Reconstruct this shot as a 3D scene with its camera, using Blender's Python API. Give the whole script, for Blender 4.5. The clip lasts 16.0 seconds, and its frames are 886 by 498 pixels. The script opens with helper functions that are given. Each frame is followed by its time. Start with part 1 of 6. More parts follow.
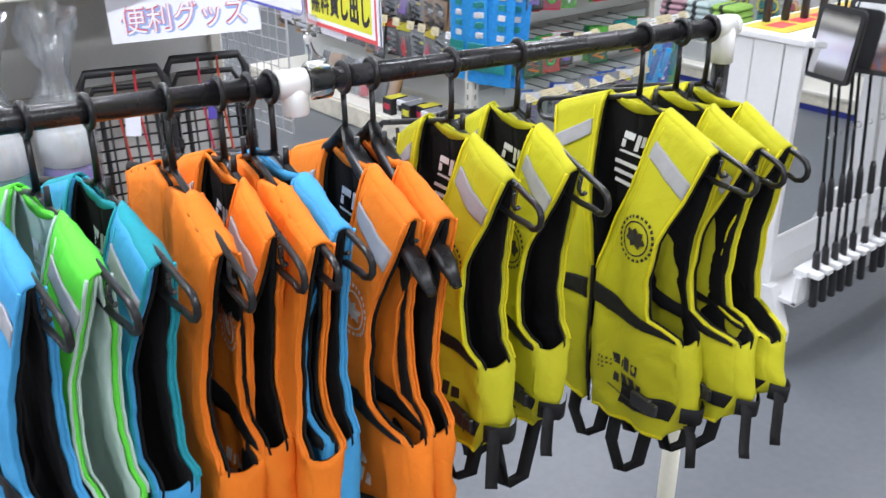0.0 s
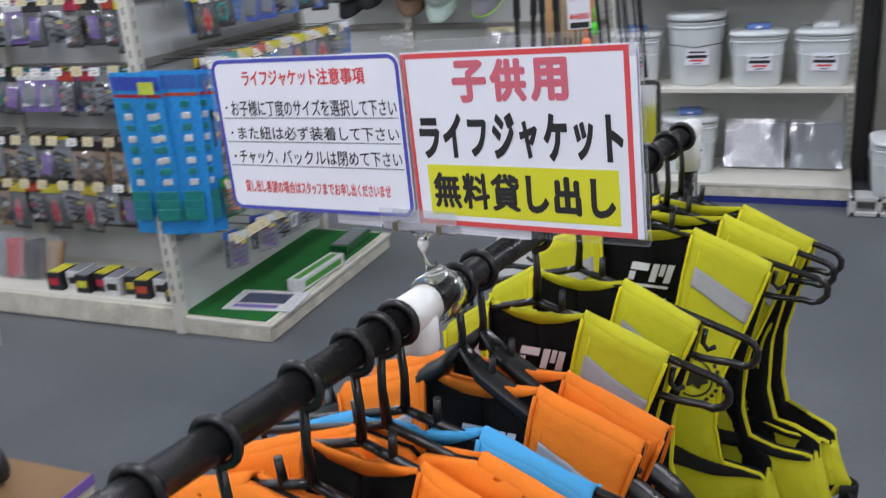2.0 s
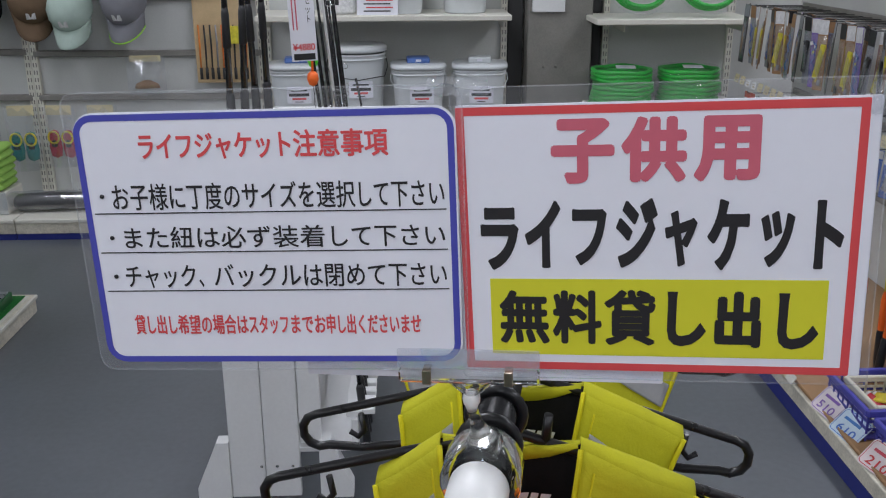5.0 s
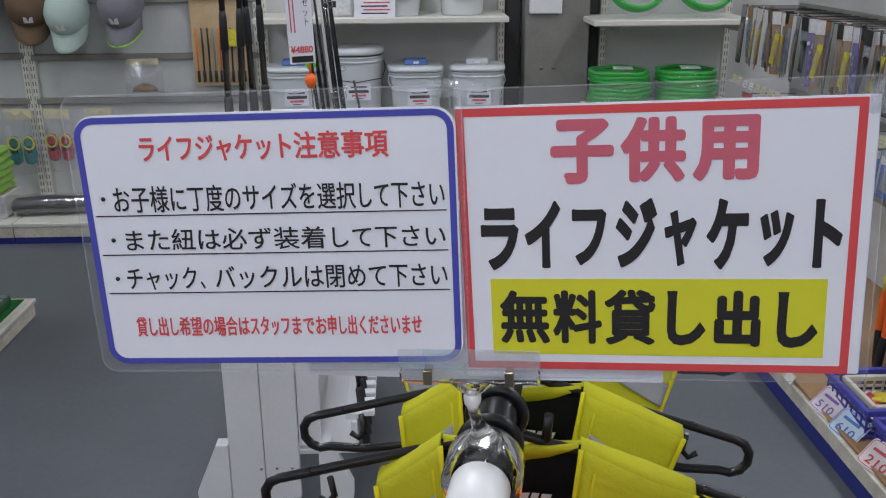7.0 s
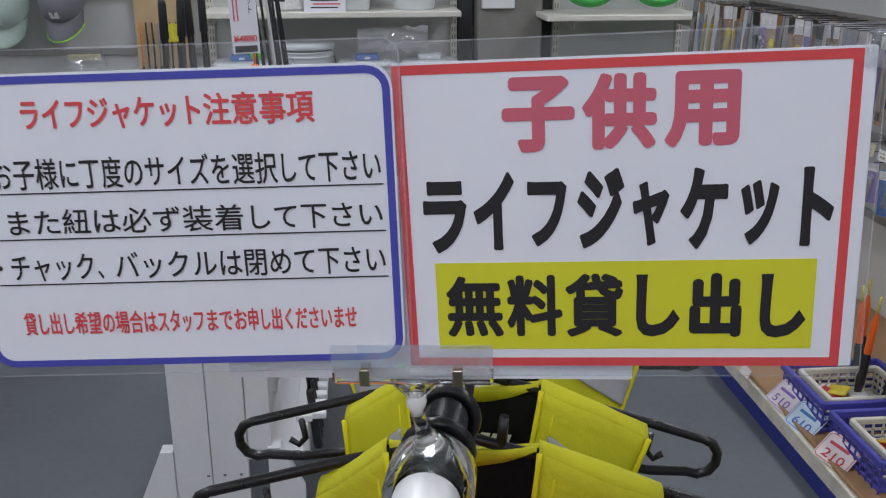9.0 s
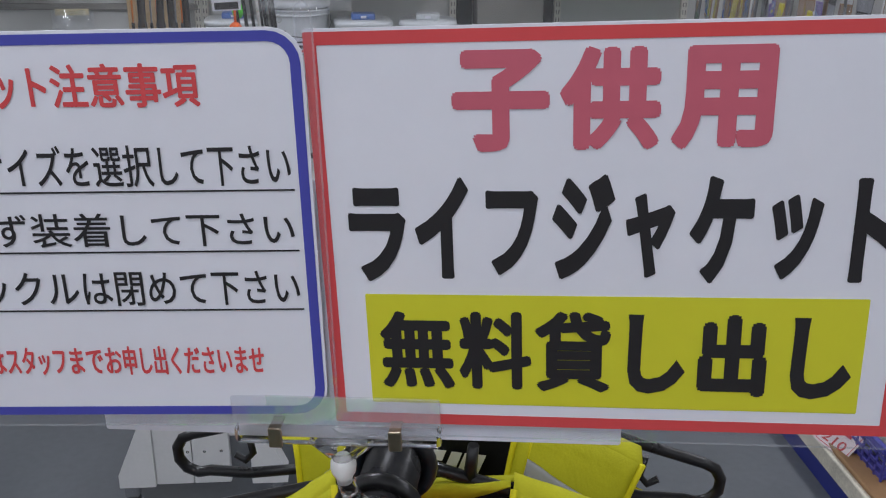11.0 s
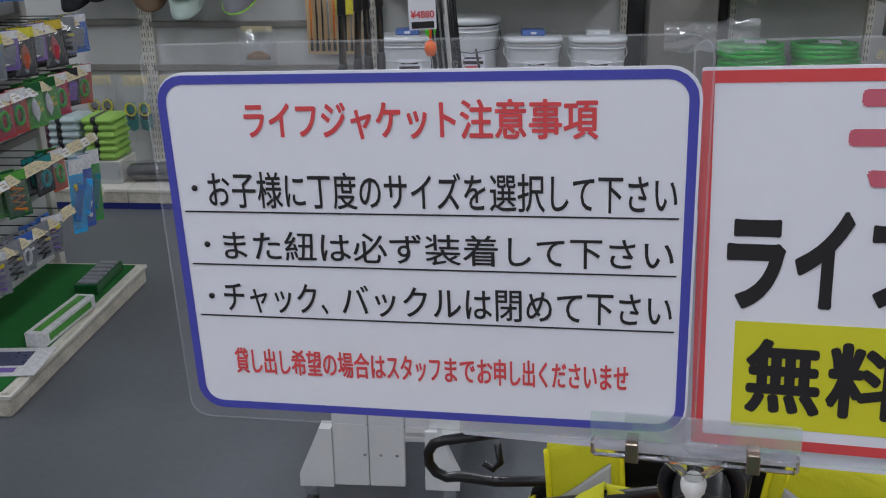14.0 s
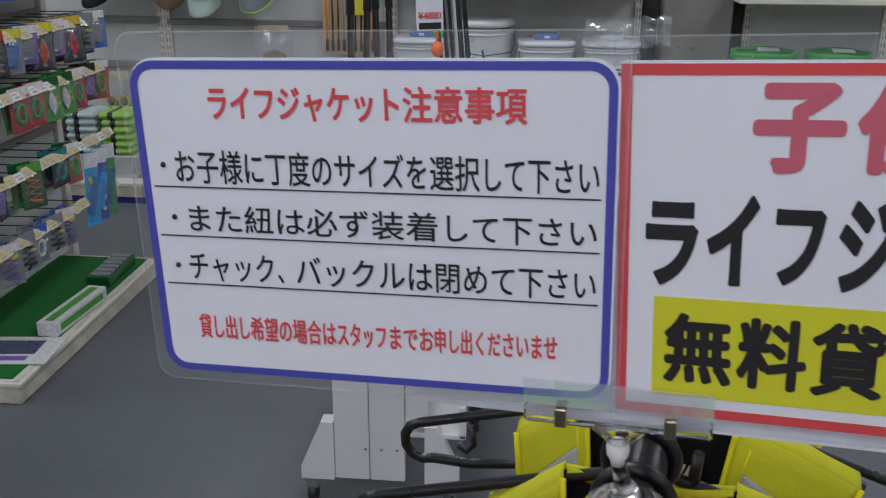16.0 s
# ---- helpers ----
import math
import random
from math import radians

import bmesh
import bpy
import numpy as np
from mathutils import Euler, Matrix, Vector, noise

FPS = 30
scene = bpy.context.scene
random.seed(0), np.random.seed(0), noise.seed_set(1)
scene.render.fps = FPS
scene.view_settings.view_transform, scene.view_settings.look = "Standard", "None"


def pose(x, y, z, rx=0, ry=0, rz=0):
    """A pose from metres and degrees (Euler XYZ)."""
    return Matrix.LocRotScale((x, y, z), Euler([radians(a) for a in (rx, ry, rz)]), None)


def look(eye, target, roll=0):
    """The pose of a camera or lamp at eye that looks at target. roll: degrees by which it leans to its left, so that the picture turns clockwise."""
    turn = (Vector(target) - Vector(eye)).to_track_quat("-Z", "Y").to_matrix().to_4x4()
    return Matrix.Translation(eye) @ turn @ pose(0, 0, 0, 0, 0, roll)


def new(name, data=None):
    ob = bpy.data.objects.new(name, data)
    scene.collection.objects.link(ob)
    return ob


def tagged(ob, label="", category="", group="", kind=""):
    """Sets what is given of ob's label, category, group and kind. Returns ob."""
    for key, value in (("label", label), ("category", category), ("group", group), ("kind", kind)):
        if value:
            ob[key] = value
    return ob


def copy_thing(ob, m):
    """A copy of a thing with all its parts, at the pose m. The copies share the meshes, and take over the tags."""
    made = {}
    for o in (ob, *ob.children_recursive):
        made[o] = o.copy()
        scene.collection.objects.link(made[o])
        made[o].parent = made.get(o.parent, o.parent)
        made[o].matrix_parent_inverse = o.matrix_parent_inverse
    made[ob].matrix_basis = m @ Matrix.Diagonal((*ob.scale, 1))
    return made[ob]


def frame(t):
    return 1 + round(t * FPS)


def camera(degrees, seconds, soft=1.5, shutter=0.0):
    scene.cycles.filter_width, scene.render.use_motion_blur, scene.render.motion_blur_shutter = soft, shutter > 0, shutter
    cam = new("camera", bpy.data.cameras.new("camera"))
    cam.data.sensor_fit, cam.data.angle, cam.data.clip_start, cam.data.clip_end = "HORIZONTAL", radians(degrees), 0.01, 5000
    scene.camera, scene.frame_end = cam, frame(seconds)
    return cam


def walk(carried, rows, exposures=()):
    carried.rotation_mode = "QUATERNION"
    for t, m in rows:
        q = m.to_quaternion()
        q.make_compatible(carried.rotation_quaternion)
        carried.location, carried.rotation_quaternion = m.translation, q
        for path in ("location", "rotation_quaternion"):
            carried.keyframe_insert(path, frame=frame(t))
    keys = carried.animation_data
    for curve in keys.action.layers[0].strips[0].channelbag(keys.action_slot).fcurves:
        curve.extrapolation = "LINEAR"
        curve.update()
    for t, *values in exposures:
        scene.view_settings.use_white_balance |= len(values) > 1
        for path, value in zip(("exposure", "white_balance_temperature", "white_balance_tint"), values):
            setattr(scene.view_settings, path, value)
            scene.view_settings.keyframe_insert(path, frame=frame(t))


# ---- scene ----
cam = camera(51.0, 16.0, 1.1, 0.3)
PATH = [
    (0, (0.946, -0.589, 1.459), (-0.437, 0.581, 0.611), 0),
    (0.5, (0.868, -0.625, 1.470), (-0.408, 0.711, 0.704), 2.4),
    (1, (0.672, -0.637, 1.457), (-0.524, 0.796, 0.739), 1.9),
    (1.5, (0.477, -0.637, 1.466), (-0.600, 0.888, 0.749), -1.7),
    (2, (0.310, -0.688, 1.481), (-0.417, 1.050, 0.811), -4.2),
    (2.5, (0.207, -0.632, 1.478), (-0.319, 1.214, 0.915), -3.8),
    (3, (0.119, -0.522, 1.460), (-0.278, 1.342, 0.852), -2.9),
    (3.5, (0.038, -0.480, 1.463), (-0.115, 1.401, 0.799), -0.6),
    (4, (-0.013, -0.465, 1.461), (-0.020, 1.427, 0.813), -0.3),
    (4.5, (-0.026, -0.458, 1.462), (0.037, 1.435, 0.820), -0),
    (7, (-0.028, -0.460, 1.462), (0.044, 1.435, 0.824), -0.4),
    (7.5, (-0.033, -0.459, 1.460), (0.036, 1.437, 0.825), -0.6),
    (8, (-0.040, -0.452, 1.457), (0.024, 1.445, 0.825), -0.7),
    (8.5, (-0.031, -0.433, 1.444), (0.126, 1.459, 0.814), -0.4),
    (11, (0.015, -0.301, 1.422), (0.180, 1.560, 0.706), 0.8),
    (11.5, (-0.019, -0.304, 1.427), (0.048, 1.565, 0.719), 0.2),
    (12, (-0.051, -0.308, 1.429), (-0.078, 1.565, 0.727), 0.4),
    (12.5, (-0.066, -0.312, 1.432), (-0.164, 1.560, 0.735), 0.1),
    (13, (-0.066, -0.313, 1.432), (-0.191, 1.559, 0.740), -0.3),
    (13.5, (-0.066, -0.313, 1.431), (-0.204, 1.559, 0.741), -0.6),
    (14, (-0.067, -0.316, 1.432), (-0.214, 1.556, 0.743), -0.6),
    (14.5, (-0.064, -0.329, 1.438), (-0.216, 1.544, 0.754), -0.5),
    (15, (-0.065, -0.331, 1.437), (-0.222, 1.544, 0.757), -0.5),
    (15.5, (-0.064, -0.330, 1.438), (-0.225, 1.545, 0.761), -0.4),
    (16, (-0.036, -0.345, 1.432), (-0.216, 1.526, 0.749), 0.3),
]
EXPOSURE = [(0.0, 0.58), (0.5, 0.54), (1.5, 0.04), (2.5, -0.33), (3.5, -0.6), (8.0, -0.65), (11.0, -0.75), (16.0, -0.78)]
walk(cam, [(t, look(eye, target, roll)) for t, eye, target, roll in PATH], EXPOSURE)

# ---- world and lights ----
world = bpy.data.worlds.new("world")
scene.world = world
world.use_nodes = True
world.node_tree.nodes["Background"].inputs[0].default_value = (0.9, 0.95, 1.0, 1)
world.node_tree.nodes["Background"].inputs[1].default_value = 0.15
LAMP_WATTS = 20.0


# ---- materials ----
def mat(name, color, rough=0.5, metal=0.0, var=0.12, scale=6.0, fine=120.0, bump=0.05, random_tint=0.0, sheen=0.0, coat=0.0):
    """A surface with stains at one scale, grain at another, and a fine relief."""
    m = bpy.data.materials.new(name)
    m.use_nodes = True
    nt = m.node_tree
    b = nt.nodes["Principled BSDF"]
    b.inputs["Roughness"].default_value = rough
    b.inputs["Metallic"].default_value = metal
    b.inputs["Sheen Weight"].default_value = sheen
    b.inputs["Coat Weight"].default_value = coat
    tc = nt.nodes.new("ShaderNodeTexCoord")
    n1 = nt.nodes.new("ShaderNodeTexNoise")
    n1.inputs["Scale"].default_value = scale
    n1.inputs["Detail"].default_value = 5
    n2 = nt.nodes.new("ShaderNodeTexNoise")
    n2.inputs["Scale"].default_value = fine
    n2.inputs["Detail"].default_value = 3
    nt.links.new(tc.outputs["Object"], n1.inputs["Vector"])
    nt.links.new(tc.outputs["Object"], n2.inputs["Vector"])
    add = nt.nodes.new("ShaderNodeMath")
    add.operation = "MULTIPLY_ADD"
    add.inputs[1].default_value = 0.65
    nt.links.new(n1.outputs["Fac"], add.inputs[0])
    k = nt.nodes.new("ShaderNodeMath")
    k.operation = "MULTIPLY"
    k.inputs[1].default_value = 0.35
    nt.links.new(n2.outputs["Fac"], k.inputs[0])
    nt.links.new(k.outputs[0], add.inputs[2])
    ramp = nt.nodes.new("ShaderNodeMapRange")
    ramp.inputs[1].default_value, ramp.inputs[2].default_value = 0.3, 0.7
    ramp.inputs[3].default_value, ramp.inputs[4].default_value = 1 - var, 1 + var
    nt.links.new(add.outputs[0], ramp.inputs[0])
    hsv = nt.nodes.new("ShaderNodeHueSaturation")
    hsv.inputs["Color"].default_value = (*color, 1)
    nt.links.new(ramp.outputs[0], hsv.inputs["Value"])
    if random_tint:
        oi = nt.nodes.new("ShaderNodeObjectInfo")
        mr = nt.nodes.new("ShaderNodeMapRange")
        mr.inputs[3].default_value, mr.inputs[4].default_value = 0.5 - random_tint, 0.5 + random_tint
        nt.links.new(oi.outputs["Random"], mr.inputs[0])
        nt.links.new(mr.outputs[0], hsv.inputs["Hue"])
    nt.links.new(hsv.outputs[0], b.inputs["Base Color"])
    rr = nt.nodes.new("ShaderNodeMapRange")
    rr.inputs[3].default_value, rr.inputs[4].default_value = max(0.02, rough - 0.1), min(1, rough + 0.1)
    nt.links.new(n1.outputs["Fac"], rr.inputs[0])
    nt.links.new(rr.outputs[0], b.inputs["Roughness"])
    if bump:
        bp = nt.nodes.new("ShaderNodeBump")
        bp.inputs["Strength"].default_value = bump
        bp.inputs["Distance"].default_value = 0.002
        nt.links.new(n2.outputs["Fac"], bp.inputs["Height"])
        nt.links.new(bp.outputs[0], b.inputs["Normal"])
    return m


def clear(name, color=(1, 1, 1), rough=0.05, alpha=0.25, milk=0.5):
    """Thin clear plastic: mostly see-through, with a glossy face."""
    m = bpy.data.materials.new(name)
    m.use_nodes = True
    nt = m.node_tree
    out = nt.nodes["Material Output"]
    nt.nodes.remove(nt.nodes["Principled BSDF"])
    tr = nt.nodes.new("ShaderNodeBsdfTransparent")
    tr.inputs[0].default_value = (*color, 1)
    gl = nt.nodes.new("ShaderNodeBsdfGlossy")
    gl.inputs["Roughness"].default_value = rough
    df = nt.nodes.new("ShaderNodeBsdfDiffuse")
    df.inputs[0].default_value = (*color, 1)
    mx = nt.nodes.new("ShaderNodeMixShader")
    mx.inputs[0].default_value = milk
    nt.links.new(gl.outputs[0], mx.inputs[1])
    nt.links.new(df.outputs[0], mx.inputs[2])
    tc = nt.nodes.new("ShaderNodeTexCoord")
    nz = nt.nodes.new("ShaderNodeTexNoise")
    nz.inputs["Scale"].default_value = 40
    nt.links.new(tc.outputs["Object"], nz.inputs["Vector"])
    bp = nt.nodes.new("ShaderNodeBump")
    bp.inputs["Strength"].default_value = 0.3
    bp.inputs["Distance"].default_value = 0.004
    nt.links.new(nz.outputs["Fac"], bp.inputs["Height"])
    nt.links.new(bp.outputs[0], gl.inputs["Normal"])
    fr = nt.nodes.new("ShaderNodeMath")
    fr.operation = "MULTIPLY_ADD"
    fr.inputs[1].default_value, fr.inputs[2].default_value = alpha * 0.6, alpha * 0.7
    nt.links.new(nz.outputs["Fac"], fr.inputs[0])
    m2 = nt.nodes.new("ShaderNodeMixShader")
    nt.links.new(fr.outputs[0], m2.inputs[0])
    nt.links.new(tr.outputs[0], m2.inputs[1])
    nt.links.new(mx.outputs[0], m2.inputs[2])
    nt.links.new(m2.outputs[0], out.inputs[0])
    return m


def glow(name, color, strength):
    m = bpy.data.materials.new(name)
    m.use_nodes = True
    b = m.node_tree.nodes["Principled BSDF"]
    b.inputs["Base Color"].default_value = (*color, 1)
    b.inputs["Emission Color"].default_value = (*color, 1)
    b.inputs["Emission Strength"].default_value = strength
    return m


FLOOR = mat("grey_vinyl_floor", (0.116, 0.126, 0.138), 0.36, var=0.17, scale=2.6, fine=45, bump=0.04)
WALL = mat("painted_wall", (0.62, 0.62, 0.6), 0.7, var=0.06, scale=2)
CEIL = mat("ceiling_board", (0.75, 0.75, 0.73), 0.9, var=0.05)
PANEL = mat("shelf_back_panel", (0.58, 0.59, 0.57), 0.5, var=0.07, scale=3)
SHELFWHITE = mat("ivory_shelf_metal", (0.70, 0.68, 0.60), 0.4, var=0.08, scale=4)
BASEWHITE = mat("scuffed_base_metal", (0.62, 0.58, 0.48), 0.5, var=0.32, scale=13)
WHITEBOARD = mat("white_melamine", (0.78, 0.78, 0.78), 0.4, var=0.05)
CONCRETE = mat("painted_concrete", (0.23, 0.22, 0.20), 0.8, var=0.18, scale=5, bump=0.2)
# near-black colour standing in for the shade in the gaps beside the pillar
GAPSHADE = mat("painted_gap_shade", (0.05, 0.05, 0.05), 0.8)
BLUEKICK = mat("blue_kick_tape", (0.02, 0.03, 0.22), 0.4, var=0.1)
GREENMAT = mat("green_felt", (0.006, 0.13, 0.018), 0.95, var=0.2, scale=14, fine=300, bump=0.3)
BROWN = mat("brown_deck_board", (0.33, 0.19, 0.09), 0.6, var=0.15, scale=5)
RAIL = mat("grey_rail", (0.24, 0.23, 0.21), 0.5, var=0.2, scale=8)
TAGPAPER = mat("cream_price_tag", (0.66, 0.58, 0.36), 0.6, var=0.08, scale=20)
TAGWHITE = mat("white_price_tag", (0.82, 0.82, 0.82), 0.5, var=0.05)
PAPER = mat("white_paper", (0.82, 0.82, 0.88), 0.45, var=0.02)
RED = mat("red_ink", (0.72, 0.075, 0.08), 0.5, var=0.05)
PINK = mat("rose_ink", (0.62, 0.13, 0.18), 0.5, var=0.05)
BLUEINK = mat("blue_ink", (0.07, 0.075, 0.42), 0.5, var=0.05)
BLACKINK = mat("black_ink", (0.018, 0.016, 0.018), 0.55, var=0.05)
YELLOWINK = mat("yellow_ink", (0.70, 0.68, 0.03), 0.5, var=0.03)
PIPE = mat("black_coated_pipe", (0.016, 0.016, 0.017), 0.27, var=0.3, scale=30, fine=250, bump=0.12)
PVC = mat("white_pvc_joint", (0.82, 0.82, 0.80), 0.3, var=0.05)
CREAMPOST = mat("cream_lower_post", (0.72, 0.70, 0.58), 0.4, var=0.06)
HANGER = mat("black_hanger_plastic", (0.010, 0.010, 0.011), 0.3, var=0.2, scale=30)
CHROME = mat("chrome_steel", (0.6, 0.6, 0.6), 0.22, 1.0, var=0.1)
STEEL = mat("white_wire", (0.75, 0.75, 0.75), 0.35, var=0.05)
BLACKWIRE = mat("black_wire", (0.015, 0.015, 0.016), 0.35, var=0.2)
BLACKPL = mat("black_plastic", (0.02, 0.02, 0.022), 0.4, var=0.2)
CLEARPL = clear("clear_plastic", (0.97, 0.98, 1.0), 0.06, 0.26)
FILM = clear("laminate_film", (0.99, 0.99, 1.0), 0.04, 0.05)
BAG = clear("cellophane_bag", (0.95, 0.97, 1.0), 0.10, 0.20, 0.2)
BUCKET = mat("milky_bucket_plastic", (0.66, 0.69, 0.70), 0.35, var=0.04)
BUCKETBLUE = mat("blue_bucket_latch", (0.12, 0.22, 0.55), 0.35, var=0.05)
BRASS = mat("dull_spring_steel", (0.30, 0.25, 0.19), 0.35, 1.0, var=0.2, scale=40)
ACRYLIC = mat("clear_acrylic", (0.97, 0.98, 0.98), 0.06, var=0.0, bump=0.0)
ACRYLIC.node_tree.nodes["Principled BSDF"].inputs["Transmission Weight"].default_value = 1.0
ACRYLIC.node_tree.nodes["Principled BSDF"].inputs["IOR"].default_value = 1.16
FLUOR = glow("fluorescent_tube", (0.95, 0.98, 1.0), 6.0)


def cloth(name, color, rough=0.75):
    m = mat(name, color, rough, var=0.10, scale=18, fine=700, bump=0.12)
    nt = m.node_tree
    b = nt.nodes["Principled BSDF"]
    b.inputs["Specular IOR Level"].default_value = 0.25
    crease = nt.nodes.new("ShaderNodeTexNoise")
    crease.inputs["Scale"].default_value, crease.inputs["Detail"].default_value, crease.inputs["Distortion"].default_value = 26, 4, 1.6
    nt.links.new(nt.nodes["Texture Coordinate"].outputs["Object"], crease.inputs["Vector"])
    fold = nt.nodes.new("ShaderNodeBump")
    fold.inputs["Strength"].default_value, fold.inputs["Distance"].default_value = 0.4, 0.006
    nt.links.new(crease.outputs["Fac"], fold.inputs["Height"])
    nt.links.new(nt.nodes["Bump"].outputs[0], fold.inputs["Normal"])
    nt.links.new(fold.outputs[0], b.inputs["Normal"])
    return m


YELLOW = cloth("lime_yellow_nylon", (0.52, 0.50, 0.020))
YELLOWTRIM = cloth("yellow_binding", (0.66, 0.59, 0.012), 0.65)
ORANGE = cloth("orange_nylon", (0.82, 0.205, 0.016))
ORANGETRIM = cloth("orange_binding", (0.80, 0.19, 0.014), 0.65)
BLUECLOTH = cloth("sky_blue_nylon", (0.06, 0.33, 0.62))
TEALCLOTH = cloth("teal_nylon", (0.02, 0.30, 0.36))
GREENCLOTH = cloth("bright_green_nylon", (0.13, 0.72, 0.06))
GREYGREEN = cloth("pale_grey_green_mesh", (0.46, 0.60, 0.52))
LINING = cloth("black_lining", (0.006, 0.006, 0.0065), 0.9)
STRAP = cloth("black_webbing", (0.012, 0.012, 0.013), 0.7)
REFLECT = mat("grey_reflective_tape", (0.36, 0.36, 0.385), 0.35, var=0.06, scale=60)


# ---- mesh helpers ----
class Geo:
    """Gathers vertices and faces of one mesh."""

    def __init__(self):
        self.v, self.f, self.s = [], [], []

    def add(self, verts, faces, smooth=False):
        k = len(self.v)
        self.v += [tuple(p) for p in verts]
        self.f += [tuple(i + k for i in f) for f in faces]
        self.s += [smooth] * len(faces)
        return self

    def box(self, c, size, m=None, ch=None):
        """A box with chamfered edges, at c, turned by m."""
        h = [a / 2 for a in size]
        ch = min(size) * 0.12 if ch is None else ch
        ch = min(ch, min(h) * 0.9)
        idx, verts = {}, []
        for sx in (-1, 1):
            for sy in (-1, 1):
                for sz in (-1, 1):
                    for a in range(3):
                        p = [sx * (h[0] - ch), sy * (h[1] - ch), sz * (h[2] - ch)]
                        p[a] = (sx, sy, sz)[a] * h[a]
                        idx[(sx, sy, sz, a)] = len(verts)
                        q = Vector(p)
                        verts.append(((m @ q) if m else q) + Vector(c))
        faces = []
        for a in range(3):
            b, d = (a + 1) % 3, (a + 2) % 3
            for s in (-1, 1):
                ring = []
                for sb, sd in ((-1, -1), (1, -1), (1, 1), (-1, 1)):
                    k = [0, 0, 0]
                    k[a], k[b], k[d] = s, sb, sd
                    ring.append(idx[(*k, a)])
                faces.append(ring if s > 0 else ring[::-1])
            for sb in (-1, 1):
                for sd in (-1, 1):
                    k0, k1 = [0, 0, 0], [0, 0, 0]
                    k0[a], k1[a] = -1, 1
                    k0[b] = k1[b] = sb
                    k0[d] = k1[d] = sd
                    r = [idx[(*k0, b)], idx[(*k1, b)], idx[(*k1, d)], idx[(*k0, d)]]
                    faces.append(r if sb * sd > 0 else r[::-1])
        for sx in (-1, 1):
            for sy in (-1, 1):
                for sz in (-1, 1):
                    r = [idx[(sx, sy, sz, a)] for a in range(3)]
                    faces.append(r if sx * sy * sz > 0 else r[::-1])
        return self.add(verts, faces)

    def tube(self, path, r, n=8, closed=False, cap=True, flat=1.0, up=(0, 0, 1)):
        """A round tube along a path; r may be a list; flat squeezes it along up."""
        pts = [Vector(p) for p in path]
        k = len(pts)
        rs = r if isinstance(r, (list, tuple)) else [r] * k
        verts, faces = [], []
        ref = None
        for i, p in enumerate(pts):
            a = pts[(i - 1) % k] if (closed or i > 0) else p
            b = pts[(i + 1) % k] if (closed or i < k - 1) else p
            t = (b - a).normalized()
            if ref is None:
                ref = Vector(up)
                if abs(ref.dot(t)) > 0.95:
                    ref = Vector((1, 0, 0)) if abs(t.x) < 0.9 else Vector((0, 1, 0))
            x = ref.cross(t).normalized()
            y = t.cross(x).normalized()
            ref = y
            for j in range(n):
                w = 2 * math.pi * j / n
                verts.append(p + (x * math.cos(w) + y * math.sin(w) * flat) * rs[i])
        for i in range(k if closed else k - 1):
            i2 = (i + 1) % k
            for j in range(n):
                j2 = (j + 1) % n
                faces.append((i * n + j, i * n + j2, i2 * n + j2, i2 * n + j))
        self.add(verts, faces, True)
        if cap and not closed:
            o = len(self.v) - len(verts)
            self.f += [tuple(o + j for j in range(n))[::-1], tuple(o + (k - 1) * n + j for j in range(n))]
            self.s += [False, False]
        return self

    def lathe(self, profile, c=(0, 0, 0), n=20, m=None, sx=1.0, sy=1.0, power=2.0):
        """Turns (radius, height) pairs about z; power above 2 squares the section."""
        verts, faces = [], []
        k = len(profile)
        for r, z in profile:
            for j in range(n):
                w = 2 * math.pi * j / n
                ca, sa = math.cos(w), math.sin(w)
                g = (abs(ca) ** power + abs(sa) ** power) ** (-1 / power)
                q = Vector((r * g * ca * sx, r * g * sa * sy, z))
                verts.append(((m @ q) if m else q) + Vector(c))
        for i in range(k - 1):
            for j in range(n):
                j2 = (j + 1) % n
                faces.append((i * n + j, i * n + j2, (i + 1) * n + j2, (i + 1) * n + j))
        return self.add(verts, faces, True)

    def sheet(self, pts, thick=None, flip=False):
        """A grid of points pts[row][col]; with thick(i, j) or a vector it gets a second side."""
        R, C = len(pts), len(pts[0])
        verts = [Vector(p) for row in pts for p in row]
        faces = [(i * C + j, i * C + j + 1, (i + 1) * C + j + 1, (i + 1) * C + j) for i in range(R - 1) for j in range(C - 1)]
        if thick is None:
            return self.add(verts, [f[::-1] for f in faces] if flip else faces, True)
        o = len(verts)
        d = Vector(thick)
        verts += [v + d for v in verts]
        fs = [f[::-1] for f in faces] + [tuple(o + i for i in f) for f in faces]
        edge = [(0, j) for j in range(C)] + [(i, C - 1) for i in range(1, R)] + [(R - 1, j) for j in range(C - 2, -1, -1)] + [(i, 0) for i in range(R - 2, 0, -1)]
        for a, b in zip(edge, edge[1:] + edge[:1]):
            i, j = a[0] * C + a[1], b[0] * C + b[1]
            fs.append((i, j, o + j, o + i))
        return self.add(verts, [f[::-1] for f in fs] if flip else fs, True)

    def mesh(self, name, material):
        me = bpy.data.meshes.new(name)
        me.from_pydata(self.v, [], self.f)
        me.polygons.foreach_set("use_smooth", self.s)
        me.materials.append(material)
        me.update()
        return me


def part(name, geo, material, parent=None, label="", at=None):
    """Links a Geo as one mesh object under a thing or part."""
    ob = new(name, geo.mesh(name, material))
    if at is not None:
        ob.matrix_basis = at
    if parent is not None:
        ob.parent = parent
    if label:
        tagged(ob, label)
    return ob


